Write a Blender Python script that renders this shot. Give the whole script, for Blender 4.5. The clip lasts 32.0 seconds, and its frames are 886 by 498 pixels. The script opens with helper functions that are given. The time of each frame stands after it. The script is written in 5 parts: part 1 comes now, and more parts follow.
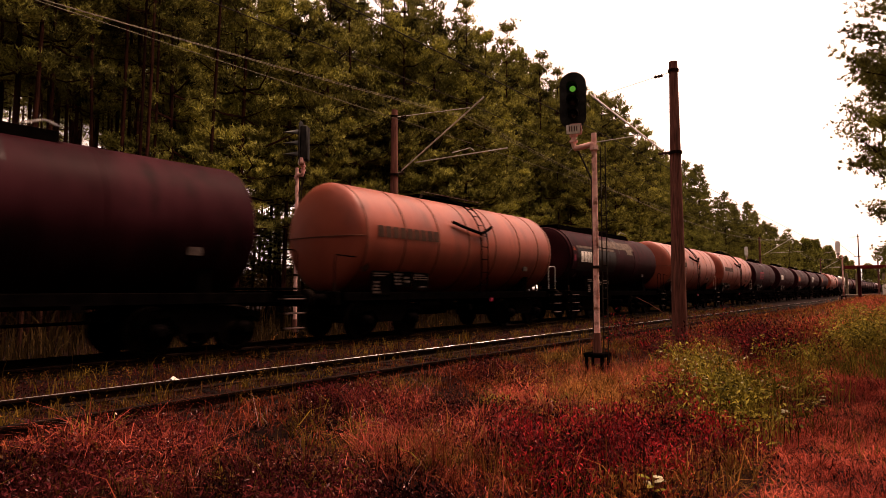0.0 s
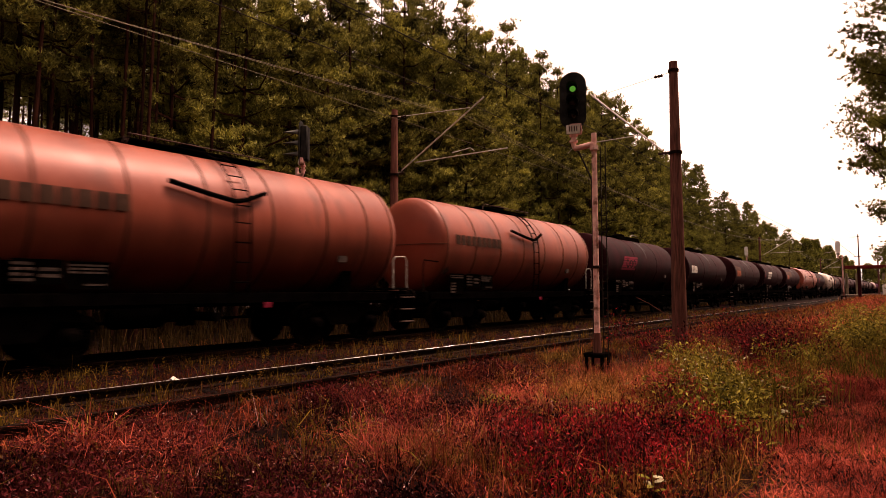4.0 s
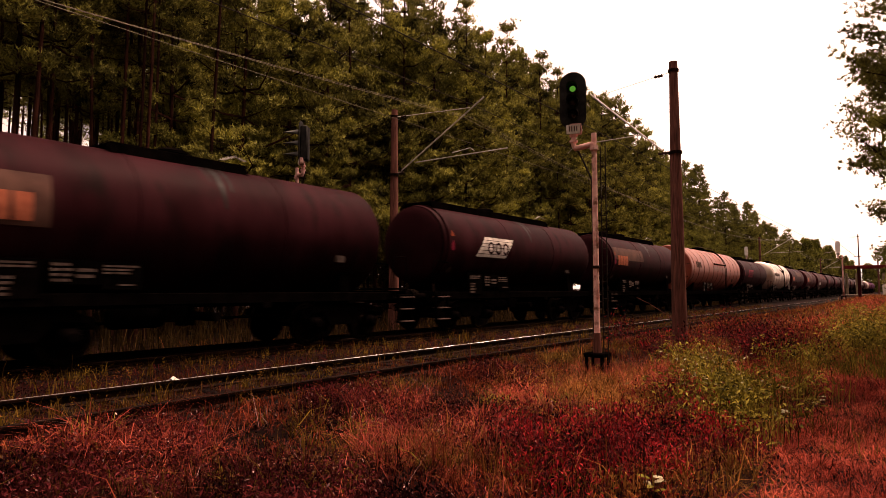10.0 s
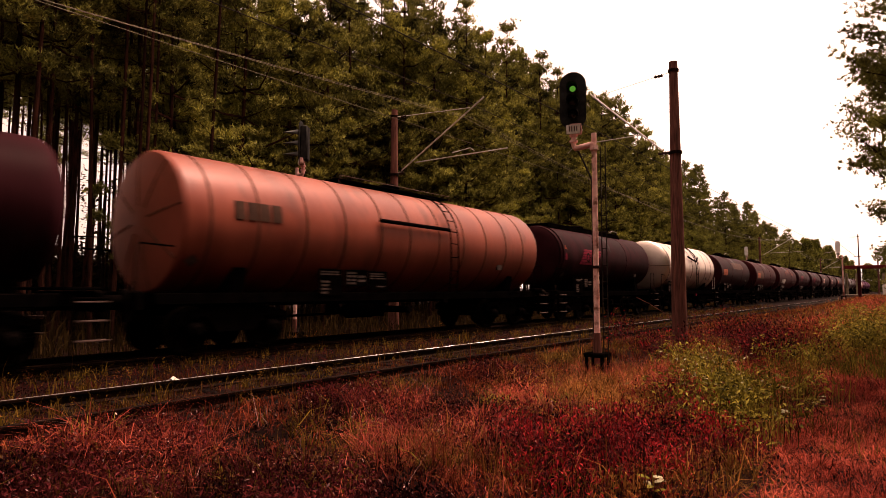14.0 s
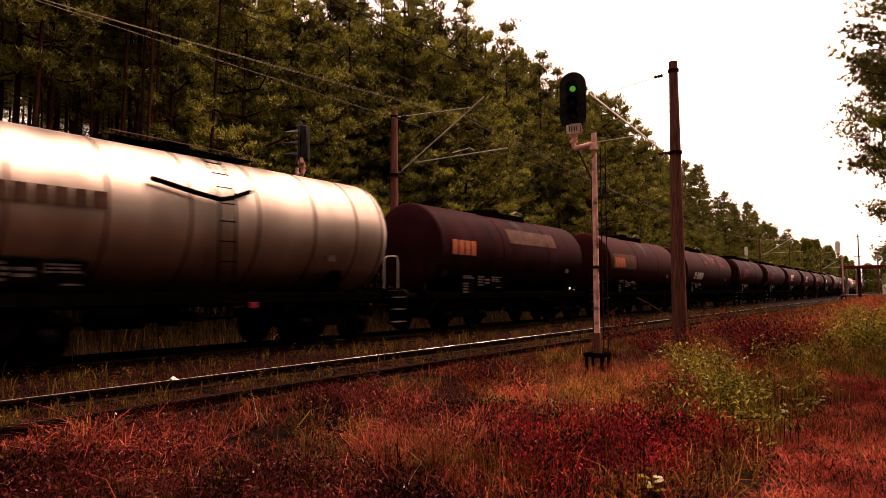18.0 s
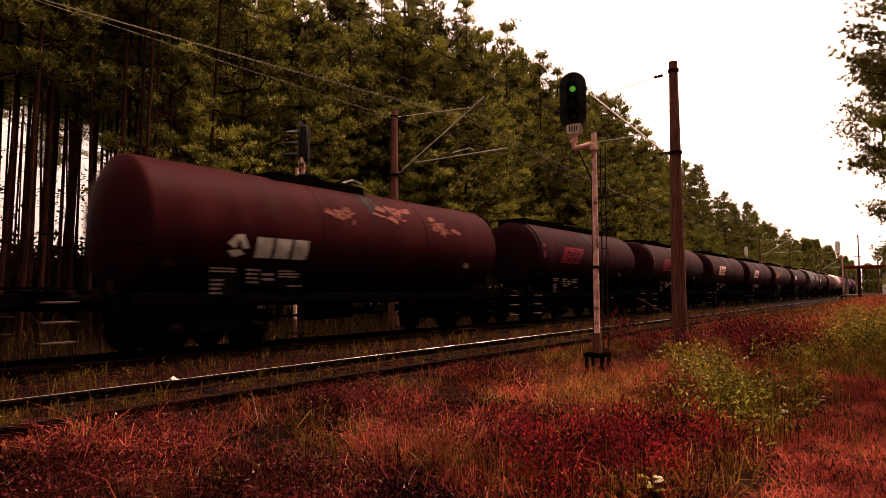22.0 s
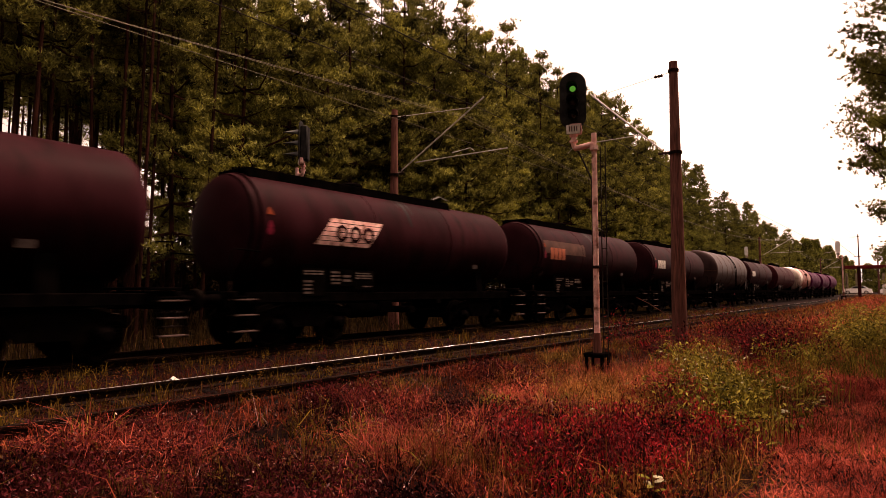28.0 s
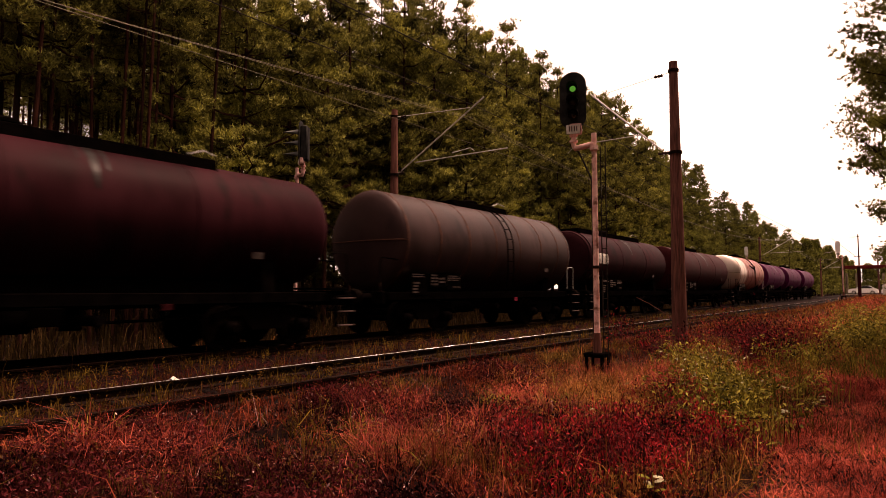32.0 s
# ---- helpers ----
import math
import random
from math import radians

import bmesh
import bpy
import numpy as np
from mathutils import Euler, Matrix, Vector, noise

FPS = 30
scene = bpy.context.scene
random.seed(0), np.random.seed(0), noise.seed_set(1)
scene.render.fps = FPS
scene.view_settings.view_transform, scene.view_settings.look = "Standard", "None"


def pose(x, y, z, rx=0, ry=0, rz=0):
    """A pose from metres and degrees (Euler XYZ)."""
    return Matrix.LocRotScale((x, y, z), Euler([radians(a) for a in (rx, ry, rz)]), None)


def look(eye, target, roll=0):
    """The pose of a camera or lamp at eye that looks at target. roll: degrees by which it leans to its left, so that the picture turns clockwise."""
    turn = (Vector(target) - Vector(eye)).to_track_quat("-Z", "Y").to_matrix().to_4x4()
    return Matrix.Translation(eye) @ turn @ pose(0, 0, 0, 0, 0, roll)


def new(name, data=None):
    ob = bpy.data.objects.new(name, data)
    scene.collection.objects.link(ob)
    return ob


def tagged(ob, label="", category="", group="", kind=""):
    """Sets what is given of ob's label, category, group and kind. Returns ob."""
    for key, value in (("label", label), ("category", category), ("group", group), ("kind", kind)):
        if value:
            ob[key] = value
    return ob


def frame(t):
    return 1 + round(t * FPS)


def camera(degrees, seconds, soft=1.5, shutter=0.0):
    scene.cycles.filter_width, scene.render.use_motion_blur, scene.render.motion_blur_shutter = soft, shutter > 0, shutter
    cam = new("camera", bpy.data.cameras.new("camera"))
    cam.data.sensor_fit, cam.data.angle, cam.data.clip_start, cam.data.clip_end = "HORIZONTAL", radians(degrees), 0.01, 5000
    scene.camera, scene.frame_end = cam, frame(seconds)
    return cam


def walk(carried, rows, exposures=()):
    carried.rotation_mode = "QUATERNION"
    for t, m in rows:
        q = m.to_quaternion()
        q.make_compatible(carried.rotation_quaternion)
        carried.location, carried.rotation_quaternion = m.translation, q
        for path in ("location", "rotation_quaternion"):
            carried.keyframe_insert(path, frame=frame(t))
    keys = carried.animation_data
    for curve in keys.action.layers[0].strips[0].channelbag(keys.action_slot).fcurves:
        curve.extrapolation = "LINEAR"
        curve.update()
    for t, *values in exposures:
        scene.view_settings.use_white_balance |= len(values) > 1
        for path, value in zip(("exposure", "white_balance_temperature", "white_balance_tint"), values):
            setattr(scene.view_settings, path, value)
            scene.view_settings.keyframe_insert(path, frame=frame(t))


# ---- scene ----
# The track runs along +y; z = 0 is the top of the rails; the eye stands 1.25 m above them.
EYE = (0.0, 0.0, 1.25)
YAW, TILT = radians(37.18), radians(3.78)
AIM = (-math.sin(YAW) * math.cos(TILT), math.cos(YAW) * math.cos(TILT), EYE[2] + math.sin(TILT))
cam = camera(71.5, 32.0, soft=0.68, shutter=0.45)
VIEW = look(EYE, AIM, 0.0)
walk(cam, [(0.0, VIEW), (32.0, VIEW)], exposures=[(0.0, -0.06, 10500, 46), (32.0, -0.06, 10500, 46)])

# ---- light: bright overcast sky and a wide, weak sun ----
SUN_EL, SUN_AZ = radians(66), radians(26)
world = bpy.data.worlds.new("overcast_sky")
scene.world = world
world.use_nodes = True
wn = world.node_tree.nodes
wl = world.node_tree.links
wn.clear()
sky = wn.new("ShaderNodeTexSky")
sky.sky_type = "NISHITA"
sky.sun_disc = False
sky.sun_elevation, sky.sun_rotation = SUN_EL, SUN_AZ
sky.air_density, sky.dust_density, sky.ozone_density = 1.0, 6.0, 0.3
back = wn.new("ShaderNodeBackground")
back.inputs["Strength"].default_value = 0.15
wout = wn.new("ShaderNodeOutputWorld")
# cloud deck: white, brighter towards the sun, over the clear sky
place = wn.new("ShaderNodeTexCoord")
rise = wn.new("ShaderNodeMapRange")
rise.inputs[1].default_value, rise.inputs[2].default_value = -0.3, 1.0
rise.inputs[3].default_value, rise.inputs[4].default_value = 1.0, 16.5
towards = wn.new("ShaderNodeVectorMath")
towards.operation = "DOT_PRODUCT"
towards.inputs[1].default_value = (0.05, 0.56, 0.83)
cloud = wn.new("ShaderNodeMix")
cloud.data_type = "RGBA"
cloud.inputs[0].default_value = 0.85
deck = wn.new("ShaderNodeCombineColor")
wl.new(place.outputs["Generated"], towards.inputs[0])
wl.new(towards.outputs["Value"], rise.inputs[0])
for i in range(3):
    wl.new(rise.outputs[0], deck.inputs[i])
wl.new(sky.outputs[0], cloud.inputs[6])
wl.new(deck.outputs[0], cloud.inputs[7])
wl.new(cloud.outputs[2], back.inputs[0])
wl.new(back.outputs[0], wout.inputs[0])

sun_data = bpy.data.lights.new("sun", "SUN")
sun_data.energy, sun_data.angle, sun_data.color = 5.0, radians(14), (1.0, 0.95, 0.88)
sun = new("sun", sun_data)
SUN_DIR = Vector((math.sin(SUN_AZ) * math.cos(SUN_EL), math.cos(SUN_AZ) * math.cos(SUN_EL), math.sin(SUN_EL)))
sun.matrix_world = look(SUN_DIR * 60, (0, 0, 0))


# ---- materials ----
def surface(name, dark, light, scale=4.0, rough=0.7, metal=0.0, bump=0.15, grain=60.0, spread=(0.35, 0.65),
            island=0.0, thing=0.0, second=None, second_scale=1.0, second_at=(0.5, 0.62), stretch=(1, 1, 1), coat=0.0, spec=0.03, leaf=None):
    """Two colours mixed by noise, a third in patches, grain as relief; island / thing: how much each piece differs."""
    m = bpy.data.materials.new(name)
    m.use_nodes = True
    n, l = m.node_tree.nodes, m.node_tree.links
    n.clear()
    out = n.new("ShaderNodeOutputMaterial")
    b = n.new("ShaderNodeBsdfPrincipled")
    b.inputs["Roughness"].default_value = rough
    b.inputs["Metallic"].default_value = metal
    b.inputs["Specular IOR Level"].default_value = spec
    b.inputs["Coat Weight"].default_value = coat
    b.inputs["Coat Roughness"].default_value = 0.25
    co = n.new("ShaderNodeTexCoord")
    mp = n.new("ShaderNodeMapping")
    mp.inputs["Scale"].default_value = stretch
    l.new(co.outputs["Object"], mp.inputs[0])
    n1 = n.new("ShaderNodeTexNoise")
    n1.inputs["Scale"].default_value, n1.inputs["Detail"].default_value = scale, 6
    l.new(mp.outputs[0], n1.inputs["Vector"])
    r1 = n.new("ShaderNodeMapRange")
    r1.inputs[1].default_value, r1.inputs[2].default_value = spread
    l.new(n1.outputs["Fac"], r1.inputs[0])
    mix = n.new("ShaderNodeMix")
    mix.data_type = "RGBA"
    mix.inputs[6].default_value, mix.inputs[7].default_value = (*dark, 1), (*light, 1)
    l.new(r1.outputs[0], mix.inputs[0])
    col = mix.outputs[2]
    if second:
        n2 = n.new("ShaderNodeTexNoise")
        n2.inputs["Scale"].default_value, n2.inputs["Detail"].default_value = second_scale, 5
        l.new(mp.outputs[0], n2.inputs["Vector"])
        r2 = n.new("ShaderNodeMapRange")
        r2.inputs[1].default_value, r2.inputs[2].default_value = second_at
        l.new(n2.outputs["Fac"], r2.inputs[0])
        mx = n.new("ShaderNodeMix")
        mx.data_type = "RGBA"
        mx.inputs[7].default_value = (*second, 1)
        l.new(r2.outputs[0], mx.inputs[0])
        l.new(col, mx.inputs[6])
        col = mx.outputs[2]
    for amount, kind, socket in ((island, "ShaderNodeNewGeometry", "Random Per Island"), (thing, "ShaderNodeObjectInfo", "Random")):
        if amount:
            src = n.new(kind)
            rr = n.new("ShaderNodeMapRange")
            rr.inputs[3].default_value, rr.inputs[4].default_value = 1 - amount, 1 + amount
            l.new(src.outputs[socket], rr.inputs[0])
            hv = n.new("ShaderNodeHueSaturation")
            l.new(rr.outputs[0], hv.inputs["Value"])
            l.new(col, hv.inputs["Color"])
            col = hv.outputs[0]
    l.new(col, b.inputs["Base Color"])
    if bump:
        n3 = n.new("ShaderNodeTexNoise")
        n3.inputs["Scale"].default_value, n3.inputs["Detail"].default_value = grain, 3
        l.new(co.outputs["Object"], n3.inputs["Vector"])
        bp = n.new("ShaderNodeBump")
        bp.inputs["Strength"].default_value, bp.inputs["Distance"].default_value = bump, 0.02
        l.new(n3.outputs["Fac"], bp.inputs["Height"])
        l.new(bp.outputs[0], b.inputs["Normal"])
        rm = n.new("ShaderNodeMapRange")
        rm.inputs[3].default_value, rm.inputs[4].default_value = max(0.05, rough - 0.12), min(1.0, rough + 0.12)
        l.new(n1.outputs["Fac"], rm.inputs[0])
        l.new(rm.outputs[0], b.inputs["Roughness"])
    end = b.outputs[0]
    if leaf:
        tr = n.new("ShaderNodeBsdfTranslucent")
        l.new(col, tr.inputs[0])
        ms = n.new("ShaderNodeMixShader")
        ms.inputs[0].default_value = leaf
        l.new(end, ms.inputs[1])
        l.new(tr.outputs[0], ms.inputs[2])
        end = ms.outputs[0]
    l.new(end, out.inputs[0])
    return m


def glow(name, colour, strength):
    m = bpy.data.materials.new(name)
    m.use_nodes = True
    b = m.node_tree.nodes["Principled BSDF"]
    b.inputs["Base Color"].default_value = (*colour, 1)
    b.inputs["Emission Color"].default_value = (*colour, 1)
    b.inputs["Emission Strength"].default_value = strength
    return m


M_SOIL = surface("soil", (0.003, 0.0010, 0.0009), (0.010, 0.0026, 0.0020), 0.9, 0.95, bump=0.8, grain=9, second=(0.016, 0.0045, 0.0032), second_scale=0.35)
M_RUST = surface("rusty_steel", (0.006, 0.003, 0.0022), (0.018, 0.008, 0.005), 9, 0.8, 0.2, 0.3, 90)
M_SHINE = surface("polished_steel", (0.42, 0.40, 0.38), (0.62, 0.60, 0.58), 14, 0.3, 1.0, 0.05, 120)
M_SLEEPER = surface("sleeper_wood", (0.003, 0.002, 0.0015), (0.010, 0.005, 0.004), 5, 0.9, bump=0.5, grain=50, stretch=(1, 6, 1), thing=0.3)
# sooty steel and wheels: deep shade is put into these near-zero, sheenless blacks
M_BLACK = surface("sooty_shade_black_steel", (0.0012, 0.0009, 0.0009), (0.0035, 0.0024, 0.0022), 4, 0.75, 0.0, 0.25, 50, spec=0.0)
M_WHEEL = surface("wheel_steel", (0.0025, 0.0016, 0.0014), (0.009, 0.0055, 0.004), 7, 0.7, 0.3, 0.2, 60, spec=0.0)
M_GREY = surface("pale_grey_paint", (0.30, 0.28, 0.26), (0.48, 0.45, 0.42), 9, 0.6, 0.0, 0.1, 70)
M_WHITE = surface("dirty_white_paint", (0.42, 0.39, 0.35), (0.72, 0.68, 0.62), 5, 0.6, 0.0, 0.1, 60, second=(0.25, 0.2, 0.16), second_scale=3, second_at=(0.55, 0.8))
M_TANPOST = surface("weathered_pale_wood", (0.10, 0.075, 0.05), (0.20, 0.16, 0.11), 3, 0.8, 0.0, 0.2, 40)
M_TAN = surface("faded_tan_paint", (0.050, 0.024, 0.020), (0.095, 0.047, 0.037), 3, 0.6, 0.0, 0.1, 60, second=(0.07, 0.035, 0.028), second_scale=2.2, second_at=(0.5, 0.75))
M_BOARD = surface("clean_white_enamel", (0.78, 0.76, 0.74), (0.90, 0.88, 0.86), 5, 0.4, 0.0, 0.05, 60)
M_BEAM = surface("red_oxide_paint", (0.09, 0.012, 0.013), (0.16, 0.022, 0.022), 3, 0.7, 0.0, 0.1, 60)
M_RED = surface("red_paint", (0.13, 0.010, 0.022), (0.21, 0.018, 0.038), 6, 0.55, 0.0, 0.1, 60)
M_AMBER = surface("amber_paint", (0.16, 0.028, 0.012), (0.24, 0.045, 0.018), 6, 0.55, 0.0, 0.1, 60)
M_PLATE = surface("chalky_marking_paint", (0.055, 0.038, 0.034), (0.12, 0.09, 0.08), 7, 0.7, 0.0, 0.1, 60, second=(0.03, 0.02, 0.018), second_scale=5, second_at=(0.5, 0.7))
M_LOGO_RED = surface("orange_red_marking_paint", (0.28, 0.075, 0.045), (0.40, 0.12, 0.07), 6, 0.6, 0.0, 0.1, 60, second=(0.1, 0.03, 0.02), second_scale=4, second_at=(0.6, 0.8))
M_FLAKE = surface("flaking_pink_primer", (0.11, 0.034, 0.028), (0.21, 0.072, 0.058), 6, 0.7, 0.0, 0.1, 60, second=(0.05, 0.012, 0.012), second_scale=5, second_at=(0.5, 0.65))
M_INK = surface("dark_marking_paint", (0.035, 0.018, 0.014), (0.06, 0.03, 0.022), 6, 0.6, 0.0, 0.1, 60)
M_POLE = surface("weathered_pole", (0.075, 0.028, 0.022), (0.20, 0.078, 0.062), 4, 0.85, bump=0.5, grain=35, stretch=(6, 6, 0.5), second=(0.035, 0.02, 0.016), second_scale=2, second_at=(0.55, 0.75))
M_MAST = surface("peeling_mast_paint", (0.62, 0.30, 0.27), (0.88, 0.56, 0.50), 6, 0.6, bump=0.25, grain=40, second=(0.17, 0.07, 0.045), second_scale=4, second_at=(0.52, 0.64))
M_HEAD = surface("matt_black_signal", (0.010, 0.010, 0.010), (0.026, 0.025, 0.023), 6, 0.65, bump=0.2, grain=60)
# black hoods made grey: the light on their tops is in the colour
M_LITHOOD = surface("lit_grey_hood_paint", (0.05, 0.052, 0.05), (0.11, 0.115, 0.11), 6, 0.6, bump=0.2, grain=60)
M_ARM = surface("galvanised_tube", (0.45, 0.41, 0.37), (0.70, 0.65, 0.60), 9, 0.5, 0.1, 0.15, 60)
M_WIRE = surface("wire_copper", (0.10, 0.085, 0.06), (0.20, 0.17, 0.12), 9, 0.5, 0.5, 0.0, 60)
M_CABLE = surface("dark_cable", (0.01, 0.008, 0.007), (0.03, 0.022, 0.018), 9, 0.6, 0.0, 0.1, 60)
M_INSUL = surface("brown_insulator", (0.03, 0.018, 0.014), (0.07, 0.04, 0.03), 9, 0.3, 0.0, 0.0, 60)
M_GREEN_LAMP = glow("green_signal_lamp", (0.05, 0.80, 0.12), 0.34)
M_LENS = surface("dark_signal_lens", (0.02, 0.016, 0.014), (0.04, 0.03, 0.03), 8, 0.06, 0.0, 0.0, 60, spec=0.7)
M_BARK = surface("pine_bark", (0.010, 0.004, 0.003), (0.045, 0.015, 0.010), 7, 0.95, bump=0.9, grain=16, stretch=(1, 1, 0.25), thing=0.25)
# needle noise, near-black to bright olive: dark gaps and lit clumps in the colour
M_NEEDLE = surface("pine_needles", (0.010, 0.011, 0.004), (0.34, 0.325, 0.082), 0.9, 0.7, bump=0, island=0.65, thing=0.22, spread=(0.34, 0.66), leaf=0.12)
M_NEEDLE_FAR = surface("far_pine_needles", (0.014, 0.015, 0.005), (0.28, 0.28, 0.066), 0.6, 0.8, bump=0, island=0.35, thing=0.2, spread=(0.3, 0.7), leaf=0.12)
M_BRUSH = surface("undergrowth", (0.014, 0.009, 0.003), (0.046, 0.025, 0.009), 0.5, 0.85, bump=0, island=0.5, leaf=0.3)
M_GRASS = surface("red_brown_grass", (0.016, 0.003, 0.002), (0.27, 0.052, 0.027), 0.8, 0.8, bump=0, island=0.8, spread=(0.38, 0.6), second=(0.15, 0.080, 0.020), second_scale=0.9, second_at=(0.50, 0.60), leaf=0.18)
M_STRAW = surface("dry_straw_grass", (0.16, 0.028, 0.020), (0.52, 0.105, 0.070), 0.8, 0.8, bump=0, island=0.7, leaf=0.18)
M_GREENGRASS = surface("green_grass", (0.045, 0.025, 0.005), (0.17, 0.100, 0.019), 0.7, 0.8, bump=0, island=0.7, second=(0.10, 0.028, 0.012), second_scale=0.9, leaf=0.18)
M_TRAMPLED = surface("trampled_salmon_grass", (0.26, 0.040, 0.029), (0.66, 0.132, 0.086), 0.9, 0.85, bump=0, island=0.6, leaf=0.18)
M_HEATHER = surface("dark_red_heather", (0.006, 0.0011, 0.0016), (0.125, 0.020, 0.022), 1.2, 0.85, bump=0, island=0.85, leaf=0.25)
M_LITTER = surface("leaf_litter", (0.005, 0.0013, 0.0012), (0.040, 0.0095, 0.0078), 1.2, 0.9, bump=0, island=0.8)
M_BLOOM = surface("faded_heather_bloom", (0.26, 0.12, 0.12), (0.50, 0.30, 0.29), 3, 0.85, bump=0, island=0.5, leaf=0.25)
M_REDLEAF = surface("crimson_leaf", (0.05, 0.004, 0.006), (0.50, 0.034, 0.040), 2.0, 0.7, bump=0, island=0.55, leaf=0.18)
M_WEED = surface("yellow_green_leaf", (0.050, 0.044, 0.007), (0.32, 0.26, 0.050), 2.2, 0.6, bump=0, island=0.75, leaf=0.18)
M_TANGRASS = surface("tan_olive_grass", (0.11, 0.042, 0.012), (0.40, 0.155, 0.048), 0.9, 0.8, bump=0, island=0.75, second=(0.16, 0.045, 0.022), second_scale=1.1, second_at=(0.5, 0.62), leaf=0.18)
M_CARGLASS = surface("dark_car_glass", (0.01, 0.01, 0.01), (0.02, 0.02, 0.02), 5, 0.08, 0.0, 0.0, 60, spec=0.5)
M_PALELEAF = surface("pale_underside_leaf", (0.30, 0.28, 0.16), (0.50, 0.46, 0.30), 2.2, 0.5, bump=0, island=0.3, leaf=0.25)
M_CONCRETE = surface("old_concrete", (0.06, 0.045, 0.038), (0.13, 0.10, 0.085), 6, 0.9, bump=0.4, grain=40)


def tank_paint(name, dark, light, grime, at=(0.56, 0.72), rough=0.5, spec=0.013, metal=0.0):
    """Old tank paint: broad fading, grime in streaks that run down the barrel."""
    m = surface(name, dark, light, 0.8, rough, metal, 0.06, 35, second=grime, second_scale=1.1, second_at=at, stretch=(0.8, 1.6, 0.7), spec=spec)
    for node in m.node_tree.nodes:
        if node.type == "BSDF_PRINCIPLED" and not metal:
            node.inputs["Specular Tint"].default_value = (1.0, 0.62, 0.64, 1)
    return m


M_BROWN = tank_paint("maroon_tank_paint", (0.013, 0.0030, 0.0040), (0.030, 0.0074, 0.0098), (0.008, 0.0038, 0.0040))
M_BROWN_RED = tank_paint("red_brown_tank_paint", (0.023, 0.0038, 0.0048), (0.038, 0.0074, 0.0090), (0.028, 0.0098, 0.0094))
M_ORANGE = tank_paint("orange_tank_paint", (0.17, 0.036, 0.022), (0.26, 0.060, 0.037), (0.13, 0.032, 0.020), rough=0.42, spec=0.34)
M_CREAM = tank_paint("cream_white_tank_paint", (0.46, 0.36, 0.31), (0.66, 0.55, 0.48), (0.30, 0.17, 0.11), (0.62, 0.85), 0.36, 0.5, 0.85)
# steel lightened to pink: carries the light that falls on treads and rails
M_STEP = surface("lit_top_steel", (0.04, 0.025, 0.022), (0.11, 0.070, 0.062), 8, 0.6, 0.0, 0.2, 60)
M_ASH = tank_paint("grey_tank_paint", (0.020, 0.0105, 0.010), (0.040, 0.022, 0.021), (0.012, 0.007, 0.007), rough=0.42, spec=0.07)
M_PLUM = tank_paint("plum_tank_paint", (0.040, 0.0042, 0.020), (0.064, 0.0075, 0.034), (0.03, 0.012, 0.018))
M_SPILL = surface("black_oil_spill", (0.006, 0.005, 0.005), (0.014, 0.011, 0.010), 3, 0.35, 0.0, 0.1, 30)
M_SEAM = surface("dark_weld_seam", (0.05, 0.022, 0.016), (0.11, 0.045, 0.03), 5, 0.7, 0.0, 0.1, 60)


